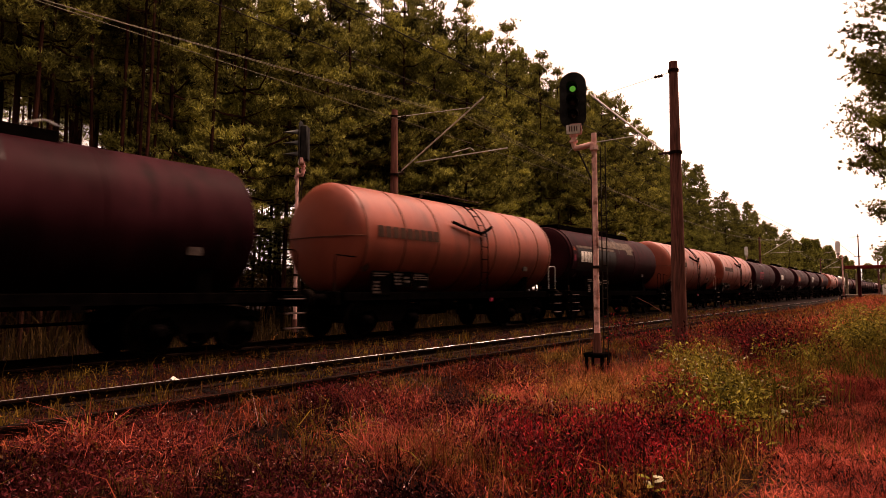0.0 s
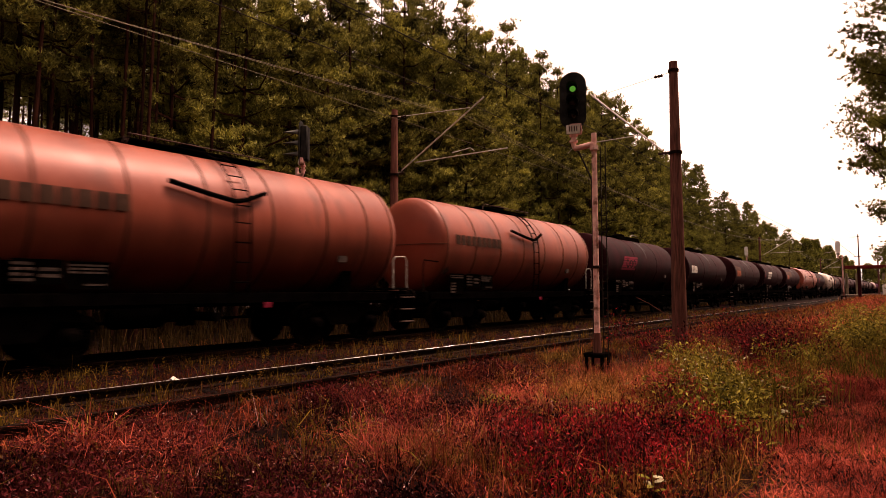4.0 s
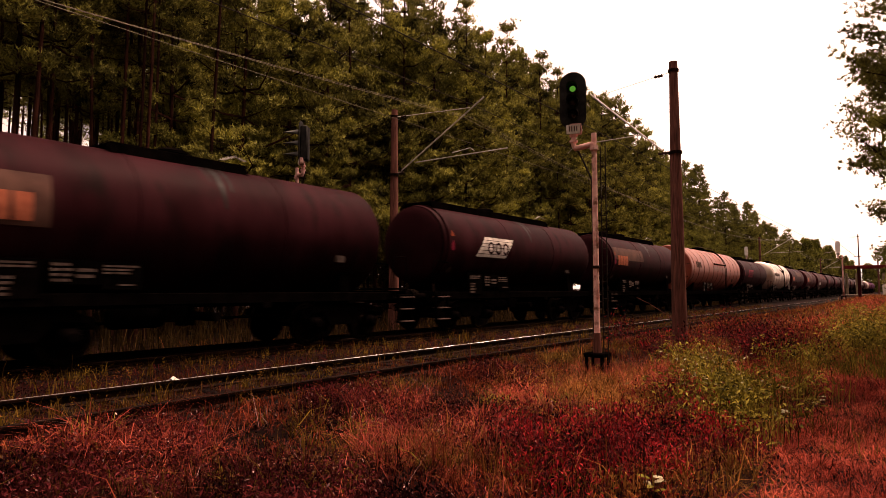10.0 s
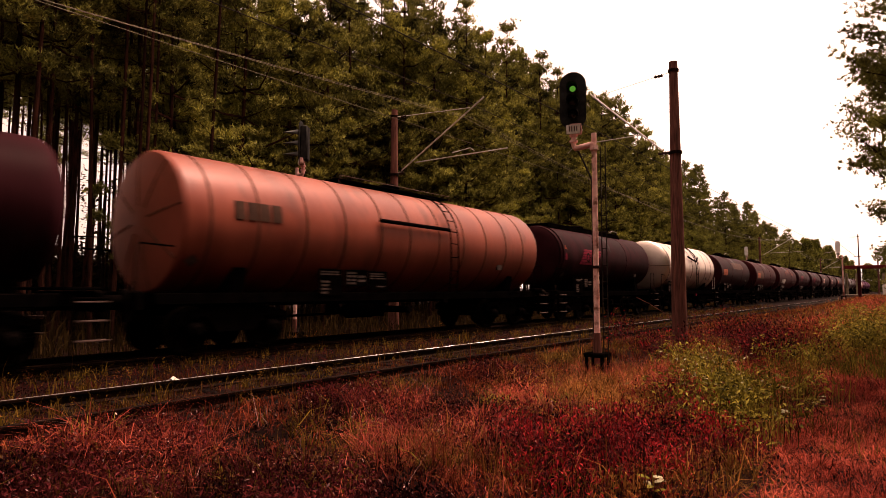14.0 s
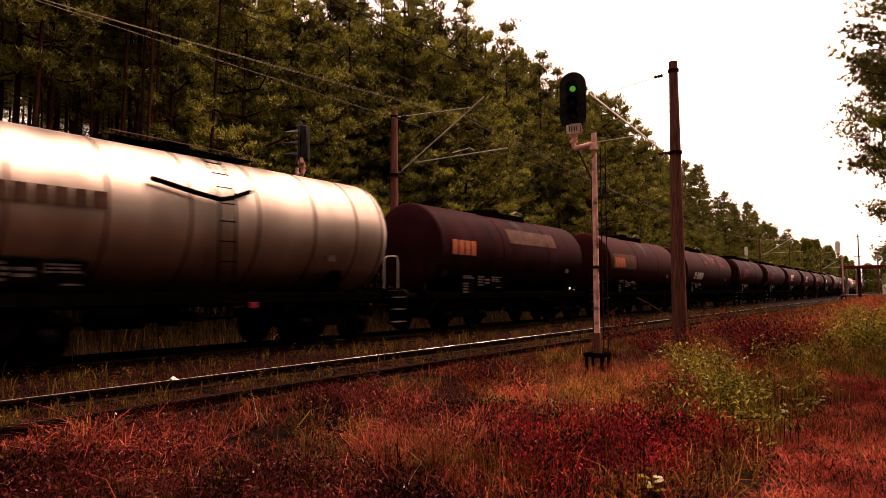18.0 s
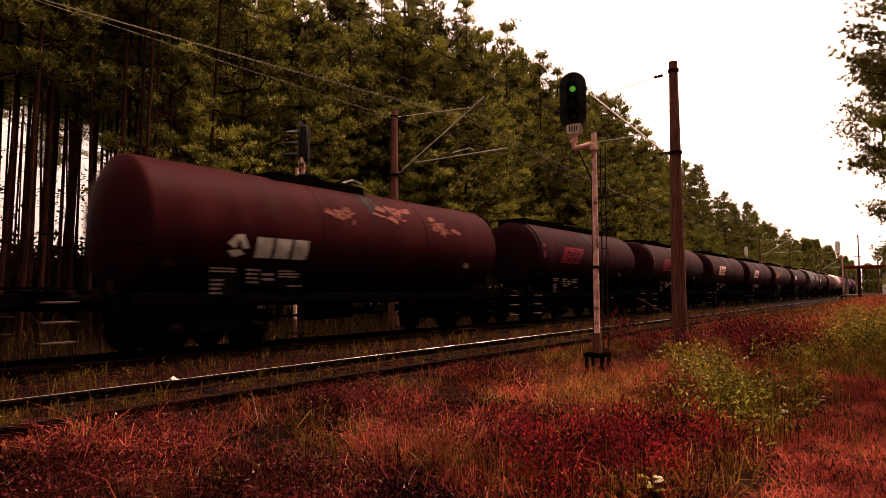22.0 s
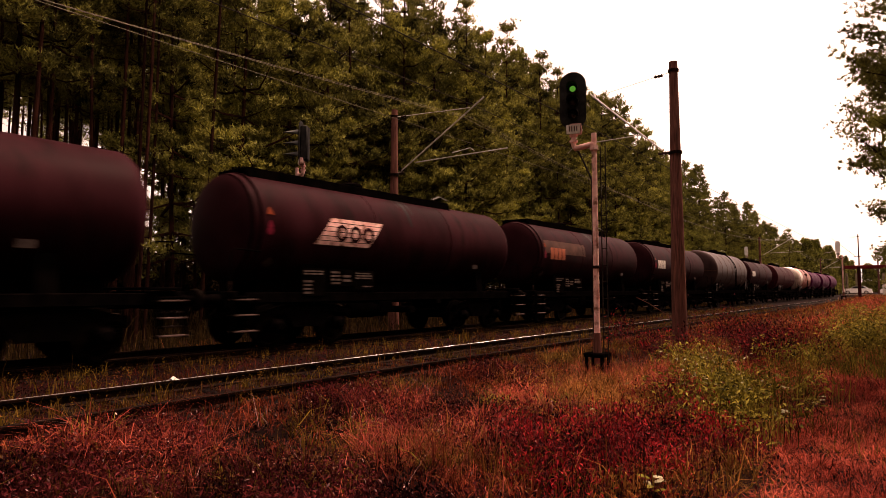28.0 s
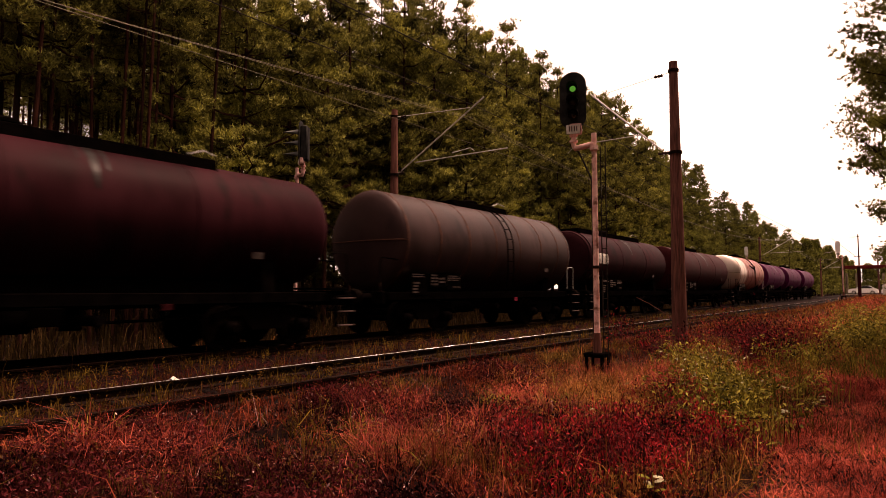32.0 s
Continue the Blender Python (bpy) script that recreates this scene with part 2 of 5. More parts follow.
# ---- mesh building ----
class Shape:
    """Collects vertices and faces of one mesh."""

    def __init__(self):
        self.v, self.f = [], []

    def add(self, verts, faces):
        o = len(self.v)
        self.v += [tuple(p) for p in verts]
        self.f += [tuple(i + o for i in f) for f in faces]
        return self

    def box(self, c, s, b=0.0, m=None):
        """A box of size s round c with edges cut by b."""
        hx, hy, hz = (q / 2 for q in s)
        b = min(b, hx * 0.9, hy * 0.9, hz * 0.9)
        if b <= 0:
            vs = [Vector((x * hx, y * hy, z * hz)) for x in (-1, 1) for y in (-1, 1) for z in (-1, 1)]
            fs = [(0, 1, 3, 2), (4, 6, 7, 5), (0, 4, 5, 1), (2, 3, 7, 6), (0, 2, 6, 4), (1, 5, 7, 3)]
        else:
            vs, key = [], {}
            h = (hx, hy, hz)
            for a in range(3):
                for sg in ((x, y, z) for x in (-1, 1) for y in (-1, 1) for z in (-1, 1)):
                    key[a, sg] = len(vs)
                    vs.append(Vector(tuple(sg[i] * (h[i] if i == a else h[i] - b) for i in range(3))))
            fs = []
            for a in range(3):
                p, q = (a + 1) % 3, (a + 2) % 3
                for s1 in (-1, 1):
                    ring = []
                    for s2, s3 in ((-1, -1), (1, -1), (1, 1), (-1, 1)):
                        g = [0, 0, 0]
                        g[a], g[p], g[q] = s1, s2, s3
                        ring.append(key[a, tuple(g)])
                    fs.append(tuple(ring if s1 > 0 else ring[::-1]))
                for s2 in (-1, 1):
                    for s3 in (-1, 1):
                        g1, g2 = [0, 0, 0], [0, 0, 0]
                        g1[a], g2[a] = -1, 1
                        g1[p] = g2[p] = s2
                        g1[q] = g2[q] = s3
                        e = [key[p, tuple(g1)], key[p, tuple(g2)], key[q, tuple(g2)], key[q, tuple(g1)]]
                        fs.append(tuple(e if s2 * s3 < 0 else e[::-1]))
            for sg in ((x, y, z) for x in (-1, 1) for y in (-1, 1) for z in (-1, 1)):
                e = [key[a, sg] for a in range(3)]
                fs.append(tuple(e if sg[0] * sg[1] * sg[2] > 0 else e[::-1]))
        c = Vector(c)
        return self.add([(m @ p if m else p) + c for p in vs], fs)

    def pipe(self, points, r, n=8, r1=None, closed=False):
        """A round bar along points; its radius goes from r to r1."""
        pts = [Vector(p) for p in points]
        k = len(pts)
        vs, fs = [], []
        side = None
        for i, p in enumerate(pts):
            d = (pts[min(i + 1, k - 1)] - pts[max(i - 1, 0)]).normalized()
            if side is None:
                side = d.orthogonal().normalized()
            side = (side - d * side.dot(d)).normalized()
            up = d.cross(side)
            rr = r if r1 is None else r + (r1 - r) * i / (k - 1)
            for j in range(n):
                a = 2 * math.pi * j / n
                vs.append(p + side * (rr * math.cos(a)) + up * (rr * math.sin(a)))
        for i in range(k - 1):
            for j in range(n):
                q = (j + 1) % n
                fs.append((i * n + j, i * n + q, (i + 1) * n + q, (i + 1) * n + j))
        fs += [tuple(range(n))[::-1], tuple((k - 1) * n + j for j in range(n))]
        return self.add(vs, fs)

    def lathe(self, profile, n=32, m=None, caps=True):
        """Profile of (radius, along) turned round the y axis."""
        vs, fs = [], []
        for r, y in profile:
            for j in range(n):
                a = 2 * math.pi * j / n
                vs.append(Vector((r * math.cos(a), y, r * math.sin(a))))
        for i in range(len(profile) - 1):
            for j in range(n):
                q = (j + 1) % n
                fs.append((i * n + j, (i + 1) * n + j, (i + 1) * n + q, i * n + q))
        if caps:
            fs += [tuple(range(n)), tuple((len(profile) - 1) * n + j for j in range(n))[::-1]]
        return self.add([m @ p for p in vs] if m else vs, fs)

    def prism(self, outline, axis, a, b):
        """A flat outline (list of 2D points) pulled along an axis from a to b."""
        def put(p, t):
            return {"x": (t, p[0], p[1]), "y": (p[0], t, p[1]), "z": (p[0], p[1], t)}[axis]
        k = len(outline)
        fs = [tuple(range(k)), tuple(range(k, 2 * k))[::-1]]
        fs += [(i, i + k, (i + 1) % k + k, (i + 1) % k) for i in range(k)]
        return self.add([put(p, a) for p in outline] + [put(p, b) for p in outline], fs)

    def mesh(self, name, material, smooth=True):
        me = bpy.data.meshes.new(name)
        me.from_pydata(self.v, [], self.f)
        bm = bmesh.new()
        bm.from_mesh(me)
        bmesh.ops.recalc_face_normals(bm, faces=bm.faces)
        bm.to_mesh(me)
        bm.free()
        if smooth:
            me.shade_smooth()
            me.set_sharp_from_angle(angle=radians(38))
        me.materials.append(material)
        return me


SHARED = {}


def part(name, shape, material, parent=None, label="", at=None, key=None):
    """One mesh object under its thing or part; key: pieces with the same key share one mesh."""
    me = SHARED.get(key) if key else None
    if me is None:
        shape = shape() if callable(shape) else shape
        me = shape.mesh(name, material)
        if key:
            SHARED[key] = me
    ob = new(name, me)
    if parent is not None:
        ob.parent = parent
    if at is not None:
        ob.matrix_basis = at
    if label:
        tagged(ob, label)
    return ob


def thing(name, label, category, at=None, group="", kind=""):
    ob = new(name)
    ob.empty_display_size = 0.3
    if at is not None:
        ob.matrix_basis = at
    return tagged(ob, label, category, group, kind)


def cloud_mesh(name, verts, tris, material):
    """A mesh from number arrays: vertices (n, 3) and triangles (m, 3)."""
    me = bpy.data.meshes.new(name)
    me.vertices.add(len(verts))
    me.vertices.foreach_set("co", np.asarray(verts, np.float32).ravel())
    me.loops.add(len(tris) * 3)
    me.loops.foreach_set("vertex_index", np.asarray(tris, np.int32).ravel())
    me.polygons.add(len(tris))
    me.polygons.foreach_set("loop_start", np.arange(0, len(tris) * 3, 3, dtype=np.int32))
    me.update(calc_edges=True)
    me.validate()
    me.materials.append(material)
    return me


# ---- ground ----
X_NEAR, X_FAR = -7.45, -12.0


def ground_z(x, y):
    """Height of the ground: a flat verge, the track bed, the forest floor."""
    def step(a, b, q):
        t = min(1.0, max(0.0, (q - a) / (b - a)))
        return t * t * (3 - 2 * t)
    z = -0.42 + 0.24 * step(-4.9, -6.0, x) - 0.35 * step(-13.8, -15.2, x) + 0.1 * step(-17, -24, x)
    z += 0.72 * step(30, 72, y) * step(-6.0, -4.6, x)
    if -60 < x < 30 and -40 < y < 140:
        if x > -5.8 or x < -14:
            z += 0.07 * noise.noise((x * 0.5, y * 0.5, 0)) + 0.05 * noise.noise((x * 1.7, y * 1.7, 3))
        else:
            z += 0.03 * noise.noise((x * 2.0, y * 2.0, 1))
    return z


def ground_sheet():
    xs = sorted({-3000, -1500, -700, -350, -200, -130, -90, -70, 3000, 1500, 700, 350, 200, 130, 90, 60, 45, 35, *np.arange(-60, -16, 2.0), *np.arange(-16, 6, 0.28), *np.arange(6, 31, 2.0)})
    ys = sorted({-3000, -1500, -700, -350, -200, -120, -80, -60, 3000, 1500, 900, 600, 450, 350, 280, 230, *np.arange(-50, -4, 3.0), *np.arange(-4, 34, 0.35), *np.arange(34, 80, 1.0), *np.arange(80, 220, 5.0)})
    vs = [(float(x), float(y), ground_z(float(x), float(y))) for y in ys for x in xs]
    w = len(xs)
    fs = [(j * w + i, j * w + i + 1, (j + 1) * w + i + 1, (j + 1) * w + i) for j in range(len(ys) - 1) for i in range(w - 1)]
    me = bpy.data.meshes.new("ground")
    me.from_pydata(vs, [], fs)
    me.shade_smooth()
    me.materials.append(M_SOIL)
    return tagged(new("ground", me), "dark reddish soil of a railway verge under grass", "ground", kind="structure")


ground_sheet()


# ---- tracks ----
def rail_profile():
    return [(-0.068, -0.16), (0.068, -0.16), (0.068, -0.147), (0.012, -0.125), (0.010, -0.045), (0.033, -0.034), (0.035, -0.008), (0.028, -0.001), (-0.028, -0.001), (-0.035, -0.008), (-0.033, -0.034), (-0.010, -0.045), (-0.012, -0.125), (-0.068, -0.147)]


def railway_track(x, label, first, last):
    t = thing("railway_track", label, "track", pose(x, 0, 0), kind="structure")
    for s in (-1, 1):
        r = part("rail", lambda: Shape().prism(rail_profile(), "y", -60, 420), M_RUST, t, "rusty steel rail", pose(0.755 * s, 0, 0), "rail")
        shiny = x > -10 and s < 0
        part("rail_head", lambda: Shape().box((0, 180, 0.0), (0.010, 480, 0.006), 0.002), M_SHINE if shiny else M_RUST, r, "polished running surface" if shiny else "", None, "rail_head_%d" % shiny)
    y = first
    while y < last:
        part("sleeper", lambda: Shape().box((0, 0, -0.24), (2.5, 0.24, 0.16), 0.02), M_SLEEPER, t, "", pose(random.uniform(-0.03, 0.03), y, random.uniform(-0.01, 0.01), 0, 0, random.uniform(-1, 1)), "sleeper")
        y += 0.62
    return t


railway_track(X_NEAR, "weedy disused-looking railway track with one shiny rail", -3, 62)
railway_track(X_FAR, "railway track under the passing tank wagons", -3, 62)


# ---- tank wagons ----
# radius of the barrel and height of its middle, by the shape of the ends
SIZES = {"bowl": (1.24, 2.62), "dished": (1.43, 2.60), "flat": (1.43, 2.60), "cone": (1.345, 2.515), "hood": (1.24, 2.62)}


def on_tank(y, s, lift=0.006, size=SIZES["dished"]):
    """A point on the barrel: y along it, s metres of arc above its middle on the side that faces the verge."""
    r, axis = size
    a = s / r
    return ((r + lift) * math.cos(a), y, axis + (r + lift) * math.sin(a))


def decal(polys, lift=0.008, size=SIZES["dished"], cut=0.12):
    """Painted patches on the barrel; each is a four-cornered outline in (y, s)."""
    sh = Shape()
    axis = size[1]
    for (a, b, c, d) in polys:
        n = max(1, int(max(abs(c[1] - a[1]), abs(d[1] - b[1])) / cut) + 1)
        vs, fs = [], []
        for i in range(n + 1):
            t = i / n
            for p, q in ((a, d), (b, c)):
                y, s = p[0] + (q[0] - p[0]) * t, p[1] + (q[1] - p[1]) * t
                vs.append(on_tank(y, s, lift, size))
        for i in range(n):
            fs.append((2 * i, 2 * i + 1, 2 * i + 3, 2 * i + 2))
        back = [(x * 0.997, y, axis + (z - axis) * 0.997) for x, y, z in vs]
        k = len(vs)
        fs += [tuple(j + k for j in f)[::-1] for f in fs]
        sh.add(vs + back, fs)
    return sh


def quad(y0, y1, s0, s1, lean=0.0):
    return ((y0, s0), (y1, s0), (y1 + lean, s1), (y0 + lean, s1))


def disc_on_tank(y, s, r0, n=14):
    return [((y, s), (y + r0 * math.cos(2 * math.pi * i / n), s + r0 * math.sin(2 * math.pi * i / n)),
             (y + r0 * math.cos(2 * math.pi * (i + 0.5) / n), s + r0 * math.sin(2 * math.pi * (i + 0.5) / n)),
             (y + r0 * math.cos(2 * math.pi * (i + 1) / n), s + r0 * math.sin(2 * math.pi * (i + 1) / n))) for i in range(n)]


def head_profile(kind):
    """(radius, along) from the rim outwards; along is negative in front of the rim."""
    r = SIZES[kind][0]
    if kind == "dished":
        return [(r, 0), (r * 0.985, -0.075), (r * 0.94, -0.155), (r * 0.84, -0.24), (r * 0.66, -0.325), (r * 0.42, -0.385), (r * 0.18, -0.415), (0.02, -0.42)]
    if kind == "cone":
        return [(r, 0), (r * 0.988, -0.035), (r * 0.955, -0.075), (r * 0.66, -0.23), (r * 0.36, -0.31), (r * 0.30, -0.32), (0.02, -0.325)]
    if kind == "hood":
        return [(r, 0), (r * 0.96, -0.01), (r * 0.955, -0.05), (r * 0.975, -0.06), (r * 0.95, -0.17), (r * 0.915, -0.18), (r * 0.91, -0.22), (r * 0.925, -0.23), (r * 0.86, -0.29), (r * 0.70, -0.37), (r * 0.42, -0.43), (0.02, -0.46)]
    if kind == "bowl":
        return [(r, 0), (r * 0.985, -0.075), (r * 0.94, -0.155), (r * 0.84, -0.24), (r * 0.66, -0.325), (r * 0.42, -0.385), (r * 0.18, -0.415), (0.02, -0.42)]
    return [(r, 0), (r * 0.992, -0.05), (r * 0.965, -0.10), (r * 0.75, -0.16), (r * 0.4, -0.20), (r * 0.12, -0.22), (0.02, -0.22)]


SPINNING = []


def bogie(root, y, w):
    """A two-axle bogie: frame, side frames, springs, wheels."""
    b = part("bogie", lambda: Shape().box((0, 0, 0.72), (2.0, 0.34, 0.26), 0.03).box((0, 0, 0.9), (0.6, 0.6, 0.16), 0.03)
             .box((0, -1.2, 0.66), (1.9, 0.1, 0.16), 0.02).box((0, 1.2, 0.66), (1.9, 0.1, 0.16), 0.02), M_BLACK, root, "sooty two-axle bogie with deep shade in its black", pose(0, y, 0), "bogie")
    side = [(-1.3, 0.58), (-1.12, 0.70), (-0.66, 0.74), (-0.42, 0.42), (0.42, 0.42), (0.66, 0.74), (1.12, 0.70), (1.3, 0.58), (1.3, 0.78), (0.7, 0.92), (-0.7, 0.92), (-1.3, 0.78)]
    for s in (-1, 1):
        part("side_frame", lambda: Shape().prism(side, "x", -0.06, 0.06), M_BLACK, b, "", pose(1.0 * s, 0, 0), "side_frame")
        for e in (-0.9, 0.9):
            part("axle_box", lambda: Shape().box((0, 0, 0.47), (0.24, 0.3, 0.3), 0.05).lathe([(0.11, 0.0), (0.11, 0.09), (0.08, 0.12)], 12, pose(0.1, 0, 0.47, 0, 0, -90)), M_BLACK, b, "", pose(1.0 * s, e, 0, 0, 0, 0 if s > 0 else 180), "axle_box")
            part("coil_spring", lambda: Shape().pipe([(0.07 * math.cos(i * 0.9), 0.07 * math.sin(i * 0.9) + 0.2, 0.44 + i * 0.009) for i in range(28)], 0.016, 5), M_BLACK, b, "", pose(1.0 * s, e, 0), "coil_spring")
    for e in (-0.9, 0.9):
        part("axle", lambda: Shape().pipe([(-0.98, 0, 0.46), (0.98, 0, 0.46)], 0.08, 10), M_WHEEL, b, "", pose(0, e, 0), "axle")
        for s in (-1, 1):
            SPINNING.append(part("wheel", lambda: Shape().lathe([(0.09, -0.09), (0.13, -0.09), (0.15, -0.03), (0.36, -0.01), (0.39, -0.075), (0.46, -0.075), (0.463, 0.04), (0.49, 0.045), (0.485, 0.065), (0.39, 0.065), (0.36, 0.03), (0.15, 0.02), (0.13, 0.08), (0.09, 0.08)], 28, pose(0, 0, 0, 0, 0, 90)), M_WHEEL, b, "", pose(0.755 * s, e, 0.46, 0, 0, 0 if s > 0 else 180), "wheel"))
    return b


def buffers(root, y, sign):
    for s in (-0.875, 0.875):
        m = pose(s, y, 1.05, 0, 0, 0 if sign < 0 else 180)
        bf = part("buffer", lambda: Shape().lathe([(0.17, 0.0), (0.17, -0.02), (0.11, -0.03), (0.105, -0.30), (0.085, -0.31), (0.085, -0.46)], 16), M_BLACK, root, "", m, "buffer")
        part("buffer_head", lambda: Shape().lathe([(0.08, -0.46), (0.2, -0.47), (0.215, -0.5), (0.2, -0.535), (0.1, -0.56), (0.01, -0.565)], 20), M_WHEEL, bf, "", None, "buffer_head")
    part("coupling", lambda: Shape().box((0, -0.12, 1.04), (0.09, 0.4, 0.14), 0.02).pipe([(0.05, -0.3, 1.0), (0.06, -0.42, 0.86), (0.06, -0.5, 0.72), (-0.06, -0.5, 0.72), (-0.06, -0.42, 0.86), (-0.05, -0.3, 1.0)], 0.022, 6), M_BLACK, root, "screw coupling", pose(0, y, 0, 0, 0, 0 if sign < 0 else 180), "coupling")


def logo_block(y0, y1, s0, s1, n):
    """A word of a company drawn as n plain blocks."""
    w = (y1 - y0) / n
    return [quad(y0 + i * w + 0.1 * w, y0 + (i + 1) * w - 0.1 * w, s0, s1) for i in range(n)]


def striped_flag(y0, y1, s0, s1):
    """A leaning flag mark: six stripes with narrow gaps."""
    h = (s1 - s0) / 6
    lean = 0.52
    out = []
    for i in range(6):
        a, l0, l1 = s0 + i * h, lean * i / 6, lean * (i + 0.84) / 6
        out.append(((y0 + l0, a), (y1 + l0, a), (y1 + l1, a + h * 0.84), (y0 + l1, a + h * 0.84)))
    return out


def oval(y, s, ry, rs, wide, n=14):
    """An upright oval ring as a strip of patches."""
    at = lambda i, q: (y + (ry - q) * math.cos(2 * math.pi * i / n), s + (rs - q) * math.sin(2 * math.pi * i / n))
    return [(at(i, 0), at(i + 1, 0), at(i + 1, wide), at(i, wide)) for i in range(n)]


def flakes(y0, y1, s0, s1, n, seed):
    """Irregular chips of paint, thick in the middle of their patch."""
    rnd = random.Random(seed)
    out = []
    for i in range(n):
        y, s = rnd.triangular(y0, y1), rnd.triangular(s0, s1)
        a, b = rnd.uniform(0.05, 0.28), rnd.uniform(0.03, 0.10)
        k = rnd.uniform(-0.12, 0.12)
        out.append(((y - a, s - b * rnd.uniform(0.2, 1)), (y + a * rnd.uniform(0.4, 1), s - b + k), (y + a, s + b * rnd.uniform(0.3, 1) + k), (y - a * rnd.uniform(0.2, 0.8), s + b)))
    return out


def tank_wagon(spec):
    kind, paint, length = spec["kind"], spec["paint"], spec["length"]
    label = spec["label"]
    root = thing("tank_wagon", label, "tank wagon", pose(X_FAR, spec["at"], 0), "tank wagons of the train")
    L, (r, AXIS) = length, SIZES[kind]
    y0, y1 = spec.get("barrel", {"cone": (-0.2, L - 0.4), "hood": (-0.12, L + 0.05)}.get(kind, (0, L + 0.05)))
    pk = paint.name
    # barrel with its heads
    part("barrel", lambda: Shape().lathe([(r, y0 + (y1 - y0) * q / 4) for q in range(5)], 72, pose(0, 0, AXIS), caps=False), paint, root, "", None, ("barrel", pk, y0, y1, kind))
    front = head_profile(kind)
    rear = head_profile("bowl" if kind == "hood" else kind)
    part("front_head", lambda: Shape().lathe(front, 72, pose(0, y0, AXIS)), spec.get("end", paint), root, spec.get("end_label", ""), None, ("front", kind, y0, spec.get("end", paint).name))
    part("rear_head", lambda: Shape().lathe(rear, 72, pose(0, y1, AXIS, 0, 0, 180)), paint, root, "", None, ("rear", kind, pk, y1))
    for y in spec["bands"]:
        part("weld_band", lambda: Shape().lathe([(r - 0.01, -0.03), (r + 0.009, -0.022), (r + 0.009, 0.022), (r - 0.01, 0.03)], 72, pose(0, 0, AXIS), caps=False), spec.get("seam", paint), root, "", pose(0, y, 0), ("band", kind, spec.get("seam", paint).name))
    if kind == "dished":
        arc = [(-1.41 * math.cos(q), -0.42 * math.sin(q) ** 0.7 - 0.005, AXIS - 0.02) for q in np.linspace(0.02, math.pi - 0.02, 25)]
        part("end_seam", lambda: Shape().pipe(arc, 0.012, 5), M_SEAM, root, "dark weld seam", None, "endseam")
    if kind == "hood":
        for along, q in ((-0.03, 0.968), (-0.20, 0.925)):
            part("strap", lambda q=q: Shape().lathe([(r * q - 0.03, -0.02), (r * q, -0.016), (r * q, 0.016), (r * q - 0.03, 0.02)], 72, pose(0, 0, AXIS), caps=False), M_BLACK, root, "black strap round the tank's end", pose(0, y0 + along, 0), ("strap", q))
    if kind == "hood":
        # added block: stops sky showing through between barrel and frame
        part("cradle", lambda: Shape().box((0, L / 2, 1.29), (1.1, L - 0.4, 0.34), 0.03), M_BLACK, root, "sooty black filler added to close the gap under the tank", None, ("cradle", L))
    if kind == "flat":
        for i in range(8):
            a = math.pi * i / 4 + 0.2
            part("end_rib", lambda a=a: Shape().pipe([(0.3 * math.cos(a), -0.205, AXIS + 0.3 * math.sin(a)), (0.8 * math.cos(a), -0.185, AXIS + 0.8 * math.sin(a)), (1.36 * math.cos(a), -0.10, AXIS + 1.36 * math.sin(a))], 0.022, 6), M_SEAM, root, "dark raised rib", None, ("rib", i))
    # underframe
    part("centre_sill", lambda: Shape().box((0, L / 2, 1.02), (0.42, L + 1.7, 0.26), 0.02), M_BLACK, root, "sooty steel underframe with deep shade in its black", None, ("sill", L))
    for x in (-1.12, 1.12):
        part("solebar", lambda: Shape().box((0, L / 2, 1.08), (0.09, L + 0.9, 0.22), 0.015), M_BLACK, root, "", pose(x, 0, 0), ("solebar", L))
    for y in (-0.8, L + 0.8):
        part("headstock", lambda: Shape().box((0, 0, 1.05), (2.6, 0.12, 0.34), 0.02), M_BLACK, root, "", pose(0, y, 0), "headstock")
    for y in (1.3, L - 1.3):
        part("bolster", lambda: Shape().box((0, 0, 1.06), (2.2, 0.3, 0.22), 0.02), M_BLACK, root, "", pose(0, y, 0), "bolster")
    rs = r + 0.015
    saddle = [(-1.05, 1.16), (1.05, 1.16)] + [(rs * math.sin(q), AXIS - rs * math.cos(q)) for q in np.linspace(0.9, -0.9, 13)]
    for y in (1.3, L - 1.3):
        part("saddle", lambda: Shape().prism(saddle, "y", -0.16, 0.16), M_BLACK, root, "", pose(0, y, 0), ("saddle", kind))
    for y in (1.3, L - 1.3):
        bogie(root, y, 0)
    buffers(root, -0.86, -1)
    buffers(root, L + 0.86, 1)
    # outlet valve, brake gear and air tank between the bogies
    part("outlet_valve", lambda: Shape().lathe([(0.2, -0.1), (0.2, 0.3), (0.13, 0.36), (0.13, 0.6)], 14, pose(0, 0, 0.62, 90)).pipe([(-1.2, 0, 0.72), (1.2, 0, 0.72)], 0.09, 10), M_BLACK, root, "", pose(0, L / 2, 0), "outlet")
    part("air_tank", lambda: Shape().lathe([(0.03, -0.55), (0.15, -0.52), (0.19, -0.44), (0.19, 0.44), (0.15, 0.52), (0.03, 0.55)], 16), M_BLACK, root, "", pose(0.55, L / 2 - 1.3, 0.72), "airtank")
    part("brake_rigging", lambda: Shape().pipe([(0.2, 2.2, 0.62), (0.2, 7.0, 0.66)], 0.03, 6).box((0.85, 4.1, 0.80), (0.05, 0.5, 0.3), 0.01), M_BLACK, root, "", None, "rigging")
